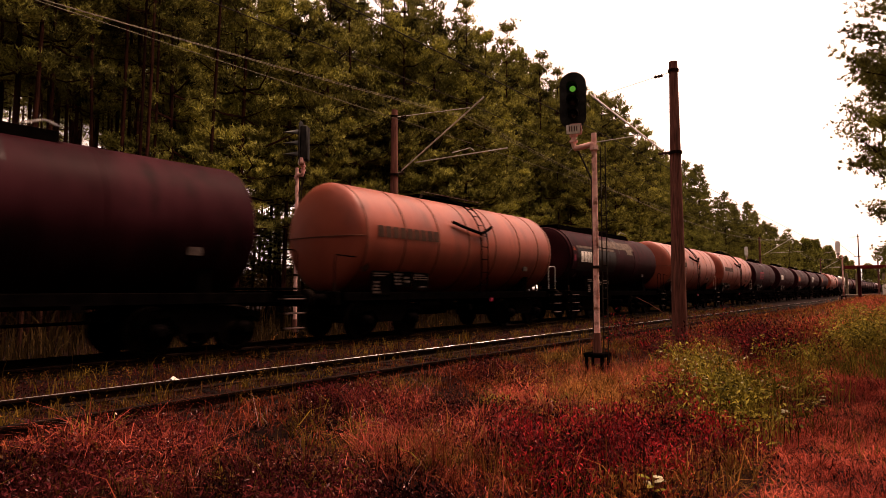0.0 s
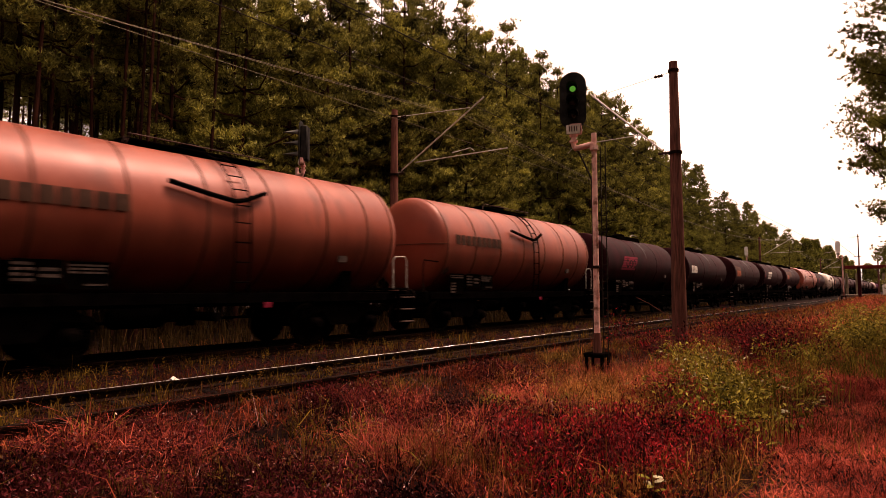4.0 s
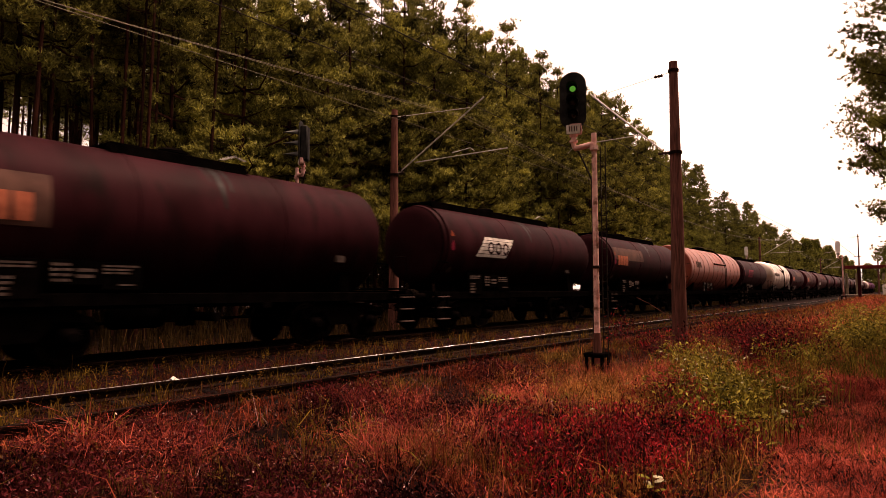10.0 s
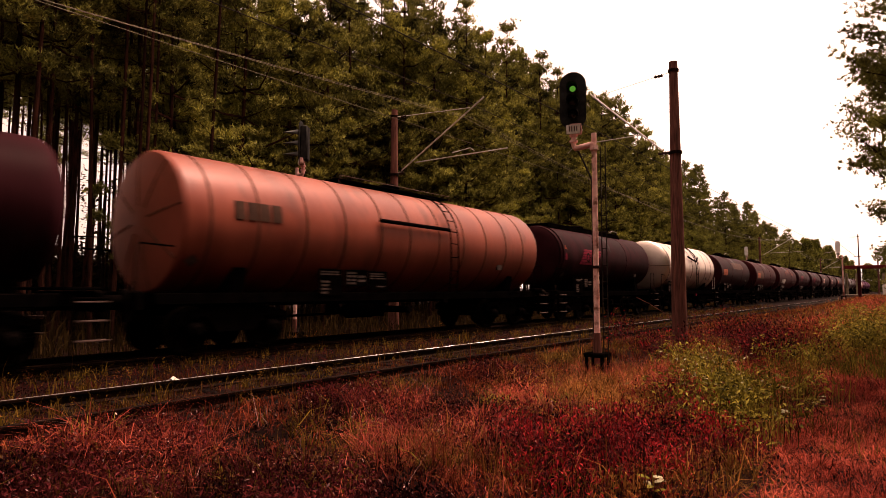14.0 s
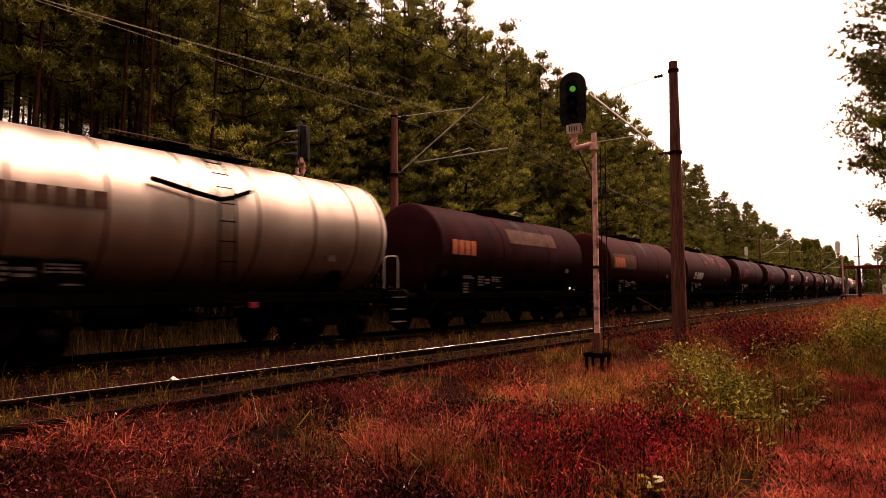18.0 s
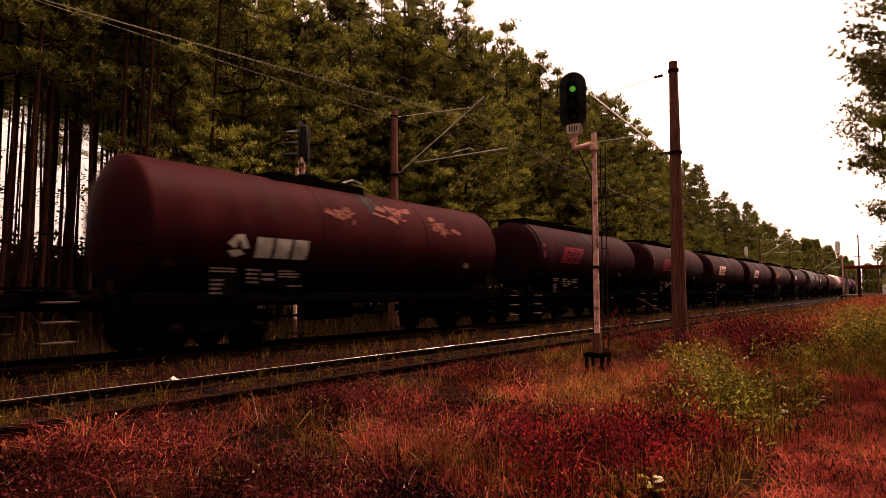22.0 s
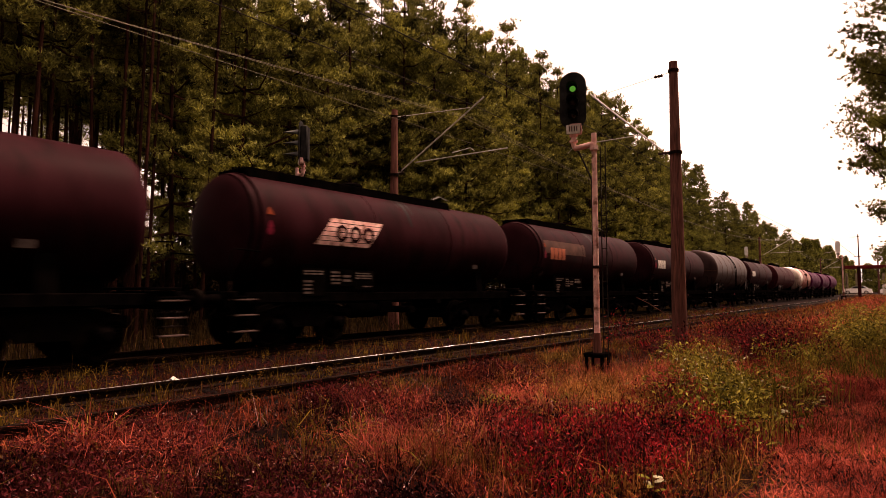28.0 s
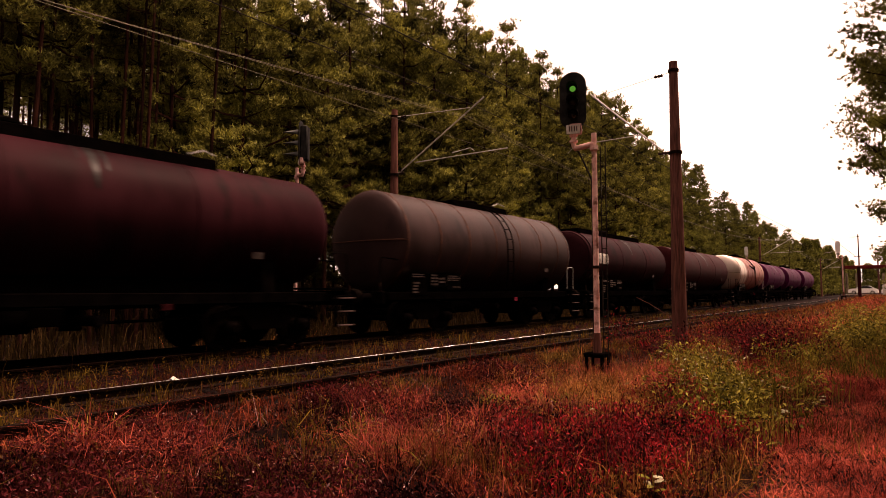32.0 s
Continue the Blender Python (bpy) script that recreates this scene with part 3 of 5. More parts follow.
    part("brake_lever_plate", lambda: Shape().box((1.2, 0, 0.93), (0.03, 0.2, 0.12), 0.005), spec.get("plate", M_BLACK), root, "brake change-over plate", pose(0, L * 0.62, 0), ("leverplate", spec.get("plate", M_BLACK).name))
    # steps and rails at the ends
    part("end_platform", lambda: Shape().box((0, L + 0.55, 1.27), (2.5, 0.62, 0.05), 0.01), M_BLACK, root, "", None, ("platform", L))
    for s, at_y in ((-1.33, L + 0.62), (1.33, L + 0.62)) + (((-1.33, -0.62), (1.33, -0.62)) if kind == "hood" else ()):
        st = part("step_frame", lambda: Shape().box((0, -0.26, 0.75), (0.1, 0.03, 0.75), 0.005).box((0, 0, 1.11), (0.1, 0.52, 0.03), 0.005).box((0, 0.26, 0.75), (0.1, 0.03, 0.75), 0.005), M_BLACK, root, "", pose(s, at_y, 0), "stepframe")
        for z in (0.42, 0.74, 1.05):
            part("tread", lambda: Shape().box((0, 0, 0), (0.26, 0.5, 0.03), 0.006), M_STEP, st, "step tread coloured pale pinkish like a lit top", pose(0, 0, z), "tread")
        if at_y < 0:
            continue
        part("handrail", lambda: Shape().pipe([(0, -0.3, 1.28), (0, -0.3, 2.02), (0, -0.22, 2.11), (0, 0.15, 2.13), (0, 0.24, 2.05), (0, 0.24, 1.28)], 0.014, 8), spec.get("rail", M_BLACK), root, "", pose(s * 0.93, L + 0.55, 0), ("handrail", spec.get("rail", M_BLACK).name))
        part("corner_rail", lambda: Shape().pipe([(0, -0.2, 2.05), (0, -0.85, 2.08), (0, -0.9, 1.9), (0, -0.9, 1.2)], 0.018, 6), M_BLACK, root, "", pose(s * 0.9, 0.05, 0), "cornerrail")
    part("lamp_bracket", lambda: Shape().box((1.22, -0.88, 1.3), (0.05, 0.05, 0.22), 0.008), M_RUST, root, "", None, "lampbracket")
    # walkway, manhole dome and valves on the top
    top = AXIS + r
    w0, w1 = spec.get("walk", (3.0, 6.6))
    if spec.get("open_rail"):
        part("walkway", lambda: Shape().box((0, (w0 + w1) / 2, top + 0.06), (0.9, w1 - w0, 0.03), 0.008), M_BLACK, root, "", None, ("walkway", w0, w1, kind))
        for s in (-0.5, 0.5):
            part("walkway_rail", lambda: Shape().pipe([(0, w0, top - 0.06), (0, w0 + 0.08, top + 0.14), (0, w1 - 0.08, top + 0.14), (0, w1, top - 0.06)], 0.012, 6), M_STEP, root, "", pose(s, 0, 0), ("walkrail", w0, w1, kind))
    else:
        deck = part("walkway", lambda: Shape().box((0, (w0 + w1) / 2, top + 0.05), (1.0, w1 - w0, 0.05), 0.01), M_BLACK, root, "black steel walkway", None, ("walkway2", w0, w1, kind))
        for side in (-0.53, 0.53):
            part("kick_plate", lambda: Shape().box((0, (w0 + w1) / 2, top - 0.03), (0.05, w1 - w0, 0.22), 0.01), M_BLACK, deck, "", pose(side, 0, 0), ("kickplate", w0, w1, kind))
        for y in (w0 + 0.1, w1 - 0.04):
            for turn in (0, 180):
                part("walkway_bracket", lambda: Shape().pipe([(0.46, 0, top + 0.06), (0.56, 0, top - 0.02), (0.62, 0, top - 0.28)], 0.03, 6), M_BLACK, root, "", pose(0, y, 0, 0, 0, turn), ("walkbracket", kind))
        part("folded_rail", lambda: Shape().pipe([(0.3, w1 - 0.5, top + 0.17), (0.3, w1 - 0.15, top + 0.30), (0.5, w1 - 0.02, top + 0.18)], 0.018, 6), M_GREY, root, "", None, ("foldrail", w1, kind))
    part("manhole", lambda: Shape().lathe([(0.3, -0.1), (0.3, 0.14), (0.34, 0.15), (0.34, 0.2), (0.2, 0.26), (0.02, 0.27)], 20, pose(0, 0, top, 90)), M_BLACK, root, "", pose(0, (w0 + w1) / 2, 0), ("manhole", kind))
    if spec.get("ladder") is not None:
        yl = spec["ladder"]
        for d in (0.0, 0.4):
            pts = [on_tank(yl - 0.18 + d * 0.9, s, 0.09, (r, AXIS)) for s in np.linspace(1.9, 0.1, 10)]
            part("ladder_rail", Shape().pipe([(pts[0][0], pts[0][1], top + 0.1), *pts, (r + 0.1, pts[0][1], 1.9), (r + 0.02, pts[0][1], 1.15)], 0.022, 6), M_BLACK, root)
        for s in np.linspace(1.6, -1.0, 9):
            c = on_tank(yl, s, 0.09, (r, AXIS)) if s > 0 else (r + 0.09, yl, AXIS + s * 1.2)
            part("rung", lambda: Shape().pipe([(0, -0.17, 0), (0, 0.18, 0)], 0.014, 6), M_BLACK, root, "", pose(*c), "rung")
    if spec.get("pipe"):
        pts = [on_tank(y, s, 0.10, (r, AXIS)) for y, s in spec["pipe"]]
        part("side_pipe", Shape().pipe(pts, 0.05, 8), M_BLACK, root, "dark vent pipe")
    # painted marks on the side towards the verge
    for name, polys, material, text in spec["marks"]:
        lift = 0.016 if name == "company_mark" else 0.008
        if text == FLAG_TEXT:
            a, b = polys[0][0], polys[5][2]
            w, mid = b[0] - a[0], (a[1] + b[1]) / 2
            for k in range(3):
                part("mark_oval", decal(oval(a[0] + w * (0.36 + 0.20 * k), mid - 0.02, 0.19, 0.20, 0.075), 0.024, (r, AXIS), 0.4), M_BROWN, root, "dark oval on the company mark")
        first = part(name, decal(polys[:1], lift, (r, AXIS)), material, root, text)
        for q in polys[1:]:
            part("mark_block" if name == "company_mark" else "patch_piece", decal([q], lift, (r, AXIS)), material, first)
    if spec["hazard"]:
        y = spec["hazard"]
        tri = lambda c, q: ((y - q, c - q * 0.8), (y + q, c - q * 0.8), (y + 0.01, c + q), (y - 0.01, c + q))
        part("warning_triangle", decal([tri(0.30, 0.09)], 0.012, (r, AXIS)), M_AMBER, root, "amber warning triangle")
        part("warning_triangle", decal([tri(0.02, 0.08)], 0.012, (r, AXIS)), M_RED, root, "red warning triangle")
        part("warning_disc", decal(disc_on_tank(y, -0.12, 0.085), 0.012, (r, AXIS)), M_RED, root, "red round warning sign")
    # data panel: unreadable lines become bars
    p0 = spec["panel"]
    plates = [part("data_panel", lambda: Shape().box((1.175, 0.36, 1.42), (0.02, 0.72, 0.62), 0.004), M_BLACK, root, "black data panel with unreadable white lines", pose(0, p0 - 0.02, 0), "datapanel1"),
              part("data_panel", lambda: Shape().box((1.175, 0.37, 1.53), (0.02, 0.76, 0.40), 0.004), M_BLACK, root, "black data panel with unreadable white lines", pose(0, p0 + 0.82, 0), "datapanel2"),
              part("data_panel", lambda: Shape().box((1.175, 0.33, 1.48), (0.02, 0.68, 0.46), 0.004), M_BLACK, root, "black data panel with unreadable white lines", pose(0, p0 + 1.62, 0), "datapanel3")]
    rows = random.Random(int(spec["at"] * 10))
    for (a, b, z0, z1, n) in ((0.04, 0.66, 1.58, 1.70, 2), (0.04, 0.34, 1.14, 1.48, 4), (0.86, 1.2, 1.36, 1.70, 4), (1.24, 1.54, 1.42, 1.62, 2), (1.66, 2.26, 1.50, 1.68, 3), (1.9, 2.26, 1.30, 1.36, 1)):
        for i in range(n):
            z = z0 + (z1 - z0) * (i + 0.5) / n
            ln = (b - a) * rows.uniform(0.7, 1.0)
            q = round((z1 - z0) / n * 0.55, 3)
            k = 0 if a < 0.8 else 1 if a < 1.6 else 2
            part("text_bar", Shape().box((1.189, a + ln / 2 - (0, 0.84, 1.64)[k], z), (0.008, ln, q)), M_PLATE, plates[k])
    for y, z in ((L * 0.83, 1.98),):
        part("plate", lambda: Shape().box((0, 0, 0), (0.05, 0.28, 0.17), 0.004), M_PLATE, root, "small pale data plate", pose(math.sqrt(r * r - (AXIS - z) ** 2) + 0.005, y, z), "smallplate")
    part("placard", decal([((0.05, -0.85), (0.2, -1.0), (0.35, -0.85), (0.2, -0.7))], 0.01, (r, AXIS)), M_PLATE, root, "pale diamond hazard placard")
    return root


SPEED = 8.23
MAROON = "dark maroon tank wagon with sooty, shade-black underframe on the far track"
GATX = lambda m, y0=0.25, s0=-0.22, s1=0.22: ("company_mark", logo_block(y0, y0 + 1.27, s0, s1, 4), m, "company mark of four plain blocks")
FLAG_TEXT = "leaning striped company mark"
FLAG = lambda m, y0=1.3, s0=-0.33, s1=0.33: ("company_mark", striped_flag(y0, y0 + 1.75, s0, s1), m, FLAG_TEXT)
WORD = lambda m: ("company_mark", logo_block(0.36, 2.9, -0.02, 0.27, 9), m, "company word drawn as nine plain blocks")
PATCH = lambda y0, y1, s0, s1, m=None: ("faded_patch", [quad(y0, y1, s0, s1)], m or M_TAN, "faded repainted patch")


def brown(at, kind, marks, length=9.6, **kw):
    d = dict(kind=kind, paint=M_BROWN, length=length, at=at, bands=[length * 0.33, length * 0.66] if kind != "hood" else [length * 0.35, length * 0.68], marks=marks,
             hazard=0.06 if kind == "hood" else 0, walk=(-0.1, 7.3) if kind == "hood" else (2.9, 5.85), panel=1.0, label=MAROON)
    y = length / 2 + 0.2 * math.sin(at)
    d["marks"] = marks + [("oil_streak", [((y - 0.03, 0.35), (y + 0.02, 0.30), (y + 0.14, 1.6), (y - 0.10, 1.6)), ((y + 0.21, 0.75), (y + 0.24, 0.7), (y + 0.31, 1.6), (y + 0.20, 1.6)), ((y - 0.22, 0.95), (y - 0.2, 0.9), (y - 0.17, 1.6), (y - 0.26, 1.6))], M_SPILL, "black oil streak below the filling dome")]
    d.update(kw)
    return d


def orange(at, paint, colour, **kw):
    d = dict(kind="dished", paint=paint, length=9.6, at=at, bands=[0.02, 1.45, 2.9, 4.4, 5.9, 7.4, 8.7, 9.58], seam=M_SEAM, marks=[WORD(M_INK)], hazard=0, panel=0.45, ladder=5.1, open_rail=True, rail=M_GREY,
             walk=(3.2, 6.4), plate=M_RED, pipe=[(3.6, 0.60), (4.4, 0.44), (4.95, 0.36), (5.2, 0.42), (5.7, 0.62)], label=colour + " tank wagon with dark ring seams and a side ladder")
    d.update(kw)
    return d


WAGONS = [
    brown(-1.55, "cone", []),
    orange(10.86, M_ORANGE, "faded orange"),
    brown(23.3, "hood", [GATX(M_WHITE, 0.3), ("faded_patch", [quad(0.0, 4.0, 0.36, 0.46), quad(2.5, 6.6, 0.52, 0.95), quad(5.6, 6.3, 0.30, 0.52)], M_CONCRETE, "flaking grey-white primer patch"), ("spill", [quad(0.05, 4.1, -0.6, 0.34)], M_SPILL, "glossy black oil spill")], barrel=(-0.42, 9.65), hazard=-0.25, walk=(-0.4, 7.3)),
    orange(35.1, M_ORANGE, "faded orange"),
    orange(47.1, M_ORANGE, "faded orange"),
    brown(59.36, "cone", [FLAG(M_RED)]),
    brown(71.97, "cone", [GATX(M_WHITE)]),
    brown(84.47, "cone", [PATCH(0.05, 1.75, -0.3, 0.55), GATX(M_LOGO_RED)]),
    brown(96.93, "hood", [FLAG(M_WHITE)]),
    brown(109.56, "hood", [PATCH(0.0, 3.8, 0.02, 0.62), GATX(M_LOGO_RED, 0.36)]),
    dict(kind="flat", paint=M_ORANGE, length=13.2, at=121.4, bands=[0.46, 1.55, 2.81, 3.98, 5.23, 6.33, 7.6, 8.8, 10.0, 11.2, 12.3], seam=M_SEAM, marks=[("company_mark", logo_block(0.94, 2.14, 0.05, 0.42, 4), M_INK, "company mark of four dark blocks")],
         hazard=0, panel=3.4, ladder=8.2, open_rail=True, walk=(4.6, 9.4), pipe=[(5.1, 0.36), (8.0, 0.34)], label="long orange tank wagon with ribbed flat end and ring seams"),
    brown(137.4, "hood", [FLAG(M_RED)]),
    orange(149.97, M_CREAM, "cream white"),
    brown(162.38, "cone", [PATCH(3.6, 7.0, 0.3, 0.85), GATX(M_LOGO_RED)]),
    brown(174.89, "cone", [GATX(M_LOGO_RED), PATCH(0.1, 3.0, -0.28, 0.4)], paint=M_BROWN_RED),
    brown(186.82, "cone", [("company_mark", logo_block(1.95, 3.4, -0.62, -0.18, 3) + [((1.33, -0.35), (1.5, -0.45), (1.6, -0.2), (1.5, -0.15)), ((1.55, -0.15), (1.65, -0.15), (1.82, -0.42), (1.68, -0.45)), ((1.35, -0.5), (1.6, -0.45), (1.75, -0.55), (1.5, -0.64))], M_WHITE, "company mark of three petals and three blocks"),
                           ("flaking_paint", flakes(4.0, 5.0, 0.25, 0.75, 9, 1) + flakes(5.6, 7.4, 0.5, 1.1, 16, 2) + flakes(7.4, 9.2, 0.2, 0.8, 14, 3), M_FLAKE, "flaking pink primer chips")], 11.5, paint=M_BROWN_RED),
    brown(201.21, "hood", [FLAG(M_RED, 1.52)], barrel=(0.05, 9.6), hazard=0.3),
    brown(213.78, "hood", [FLAG(M_RED)]),
    brown(226.15, "hood", [FLAG(M_MAST)]),
    brown(238.52, "hood", [FLAG(M_MAST)]),
    brown(250.87, "hood", [PATCH(0.05, 3.6, 0.0, 0.5), GATX(M_LOGO_RED, 0.45)]),
    brown(263.34, "hood", [GATX(M_WHITE, 0.4)], plate=M_BROWN_RED),
    orange(275.78, M_ASH, "dusty grey", marks=[], pipe=None, open_rail=False),
    brown(288.3, "hood", [GATX(M_WHITE)]),
    brown(300.9, "cone", [], 11.5, paint=M_BROWN_RED),
    orange(316.0, M_ORANGE, "rust-stained orange", marks=[("faded_patch", [quad(0.1, 2.2, -0.9, 1.4)], M_CREAM, "cream white spill on the barrel")], end=M_CREAM, end_label="cream white end"),
    brown(328.6, "cone", [], paint=M_PLUM, label="plum purple tank wagon near the train's end"),
    brown(341.1, "cone", [], paint=M_PLUM, label="plum purple tank wagon near the train's end"),
    brown(353.6, "cone", [], paint=M_PLUM, label="plum purple last tank wagon of the train"),
]
TRAIN = [(tank_wagon(s), s["at"]) for s in WAGONS]


# ---- masts and overhead line ----
def base_z(x, y):
    return ground_z(x, y)


def line_pole(x, y, top, side, label, thick=1.0):
    """A tapered pole with a cantilever that reaches over the track; side: +1 reaches towards -x."""
    z0 = base_z(x, y) - 0.3
    root = thing("overhead_line_pole", label, "line pole", pose(x, y, 0), "overhead line poles")
    part("shaft", Shape().pipe([(0, 0, z0 + (top - z0) * i / 6) for i in range(7)], 0.21 * thick, 12, 0.11 * thick), M_POLE, root)
    d = -side
    reach = 2.45 if x > -10 else 2.75
    lo, hi = (5.47, 8.0) if x < -10 else (5.0, 7.2)
    part("clamp", Shape().lathe([(0.16, -0.04), (0.185, -0.04), (0.185, 0.04), (0.16, 0.04)], 12, pose(0, 0, lo, 90)), M_RUST, root)
    part("clamp", Shape().lathe([(0.12, -0.03), (0.15, -0.03), (0.15, 0.03), (0.12, 0.03)], 12, pose(0, 0, top - 0.25, 90)), M_RUST, root)
    part("insulator", Shape().lathe([(0.02, 0), (0.05, 0.02), (0.025, 0.05), (0.06, 0.09), (0.025, 0.12), (0.06, 0.16), (0.025, 0.19), (0.05, 0.24), (0.02, 0.3)], 10, Matrix.Translation((d * 0.18, 0, lo + 0.03)) @ pose(0, 0, 0, 0, 0, -90 * d)), M_INSUL, root)
    behind = x < -10
    part("cantilever_tube", Shape().pipe([(d * 0.36, 0, lo + 0.12), (d * (reach + (1.05 if behind else 0.1)), 0.25, hi - (0.27 if behind else 0))], 0.026 if behind else 0.024, 8), M_ARM, root, "galvanised slanting tube")
    part("stay_rod", Shape().pipe([(d * 0.14, 0, top - 0.28), (d * reach * (1.18 if behind else 0.86), 0.2, hi - (0.55 if behind else 0.1))], 0.012 if behind else 0.007, 6), M_ARM, root)
    part("insulator", Shape().lathe([(0.02, 0), (0.05, 0.03), (0.025, 0.07), (0.05, 0.11), (0.025, 0.15), (0.05, 0.2), (0.02, 0.25)], 10, Matrix.Translation((d * 0.3, 0.03, top - 0.31)) @ pose(0, 0, 0, 0, 0, -90 * d)), M_INSUL, root)
    part("steady_arm", Shape().pipe([(d * 0.95, 0.08, lo + (0.36 if behind else 0.66)), (d * (reach + (1.9 if behind else 0.3)), 0.35, lo + (0.42 if behind else 0.72))], 0.017 if behind else 0.014, 8), M_ARM, root)
    part("dropper_arm", Shape().pipe([(d * 2.5, 0.2, lo + 0.52), (d * 3.2, 0.3, lo + 0.62), (d * 3.35, 0.32, lo + 0.50)], 0.012, 6), M_ARM, root)
    return root


line_pole(-5.0, 17.15, 7.55, 1, "weathered brown overhead line pole rising from weeds beside the track")
line_pole(-15.0, 16.8, 7.9, -1, "weathered brown overhead line pole behind the train")
line_pole(-4.55, 84.0, 7.55, 1, "distant slim overhead line pole beside the track", 0.5)
line_pole(-15.0, 86.0, 7.9, -1, "distant overhead line pole behind the train")
line_pole(-15.0, 152.0, 7.9, -1, "distant overhead line pole behind the train")
line_pole(-5.0, 150.0, 7.55, 1, "distant overhead line pole beside the track")


def wire(name, x0, x1, spans, r, material, label):
    """An overhead wire that sags between its supports: spans is a list of (y, z, sag to the next)."""
    pts = []
    for (y0, z0, sag), (y1, z1, _) in zip(spans[:-1], spans[1:]):
        n = 16
        for i in range(n):
            t = i / n
            pts.append((x0 + (x1 - x0) * (y0 + (y1 - y0) * t + 50) / 250, y0 + (y1 - y0) * t, z0 + (z1 - z0) * t - 4 * sag * t * (1 - t)))
    pts.append((x1, spans[-1][0], spans[-1][1]))
    ob = part(name, Shape().pipe(pts, r, 5), material)
    return tagged(ob, label, "overhead wire", "overhead wires", "structure")


SP = lambda z, sag: [(-49, z, sag), (17.3, z, sag), (85, z, sag), (151, z, 0)]
wire("catenary_wire", -12.0, -12.0, SP(7.25, 1.4), 0.007, M_WIRE, "thin sagging catenary wire over the far track")
wire("catenary_wire", -12.25, -12.25, SP(7.28, 1.3), 0.007, M_WIRE, "thin sagging catenary wire over the far track")
wire("contact_wire", -12.1, -12.1, SP(6.38, 0.05), 0.007, M_WIRE, "thin taut contact wire over the far track")
wire("contact_wire", -7.4, -7.4, SP(6.05, 0.04), 0.012, M_CABLE, "thin taut contact wire over the near track")
wire("feeder_wire", -12.0, -12.0, SP(7.72, 0.3), 0.013, M_CABLE, "thin dark feeder wire")
for yy, zz in ((13.0, 0.75), (10.2, 0.5)):
    tagged(part("dropper", Shape().pipe([(-12.0, yy, 6.38 + zz * 0.6), (-12.1, yy, 6.38)], 0.006, 5), M_WIRE), "thin dropper between two overhead wires", "overhead wire", "overhead wires", "structure")


def signal_post(x, y, tall, facing, label, lit, head_side=-0.35, board=None, hood_length=0.30, gap=0.26, hood_paint=None):
    """A colour light signal on a tube mast; facing: degrees by which its lamps turn from the camera's side."""
    z0 = base_z(x, y)
    root = thing("railway_signal", label, "railway signal", pose(x, y, 0), "railway signals")
    part("mast", Shape().pipe([(0, 0, z0 + 0.25), (0, 0, 1.5), (0, 0, tall)], 0.062, 12, 0.052), M_MAST, root, "tube mast with peeling pinkish paint")
    part("mast_foot", Shape().pipe([(0, 0, z0 + 0.4), (0, 0, z0 + 0.86)], 0.085, 12, 0.07), M_POLE, root, "rusty foot")
    base = part("base_frame", Shape().box((0, 0, z0 + 0.43), (0.42, 0.42, 0.08), 0.015), M_BLACK, root, "black iron base")
    for sx in (-0.18, 0.18):
        for sy in (-0.18, 0.18):
            part("base_leg", Shape().box((sx * 0.9, sy * 0.9, z0 + 0.15), (0.06, 0.06, 0.52), 0.01), M_BLACK, base)
    for sx in (0.14, 0.24):
        part("ladder_rail", Shape().pipe([(sx, -0.02, z0 + 0.3), (sx, -0.02, tall - 0.3)], 0.012, 6), M_CABLE, root)
    for i in range(12):
        part("rung", Shape().pipe([(0.14, -0.02, z0 + 0.55 + 0.33 * i), (0.24, -0.02, z0 + 0.55 + 0.33 * i)], 0.009, 5), M_CABLE, root)
    part("clamp", Shape().lathe([(0.055, -0.05), (0.085, -0.05), (0.085, 0.05), (0.055, 0.05)], 12, pose(0, 0, tall - 0.3, 90)), M_MAST, root)
    part("clamp", Shape().lathe([(0.06, -0.03), (0.075, -0.03), (0.075, 0.03), (0.06, 0.03)], 12, pose(0, 0, 1.7, 90)), M_RUST, root)
    m = Matrix.Translation((head_side, -0.05, 0)) @ pose(0, 0, 0, 0, 0, facing)
    part("bracket_arm", Shape().pipe([(0, 0, tall - 0.22), (head_side * 0.5, -0.03, tall - 0.25), (head_side * 0.92, -0.05, tall - 0.27), (head_side, -0.05, tall - 0.20), (head_side, -0.05, tall + 0.1)], 0.062, 10, 0.055), M_MAST, root, "curved pinkish bracket")
    for z in (tall - 0.12, tall + 0.0):
        part("collar", Shape().lathe([(0.05, -0.02), (0.085, -0.02), (0.085, 0.02), (0.05, 0.02)], 12, pose(head_side, -0.05, z, 90)), M_MAST, root)
    part("terminal_box", Shape().box((0.05, -0.02, tall + 0.13), (0.24, 0.14, 0.22), 0.02), M_MAST, root, "pinkish terminal box", m)
    plate = part("number_plate", Shape().box((0, -0.1, tall + 0.11), (0.27, 0.02, 0.19), 0.006), M_WHITE, root, "white plate with unreadable dark strokes", m)
    for i in range(4):
        part("text_bar", Shape().box((-0.075 + i * 0.05, -0.114, tall + 0.12), (0.02, 0.006, 0.11)), M_INK, plate)
    head = part("lamp_housing", Shape().box((0, 0.05, tall + 0.70), (0.20 if board else 0.30, 0.24, 0.40 + 2 * gap), 0.04), M_HEAD, root, "matt black lamp housing", m)
    wide = 0.19 if board else 0.27
    oval = [(wide * math.cos(a), (gap + 0.07 if math.sin(a) > 0 else -gap - 0.07) + wide * math.sin(a) + tall + 0.72) for a in np.linspace(0.001, 2 * math.pi - 0.2, 32)]
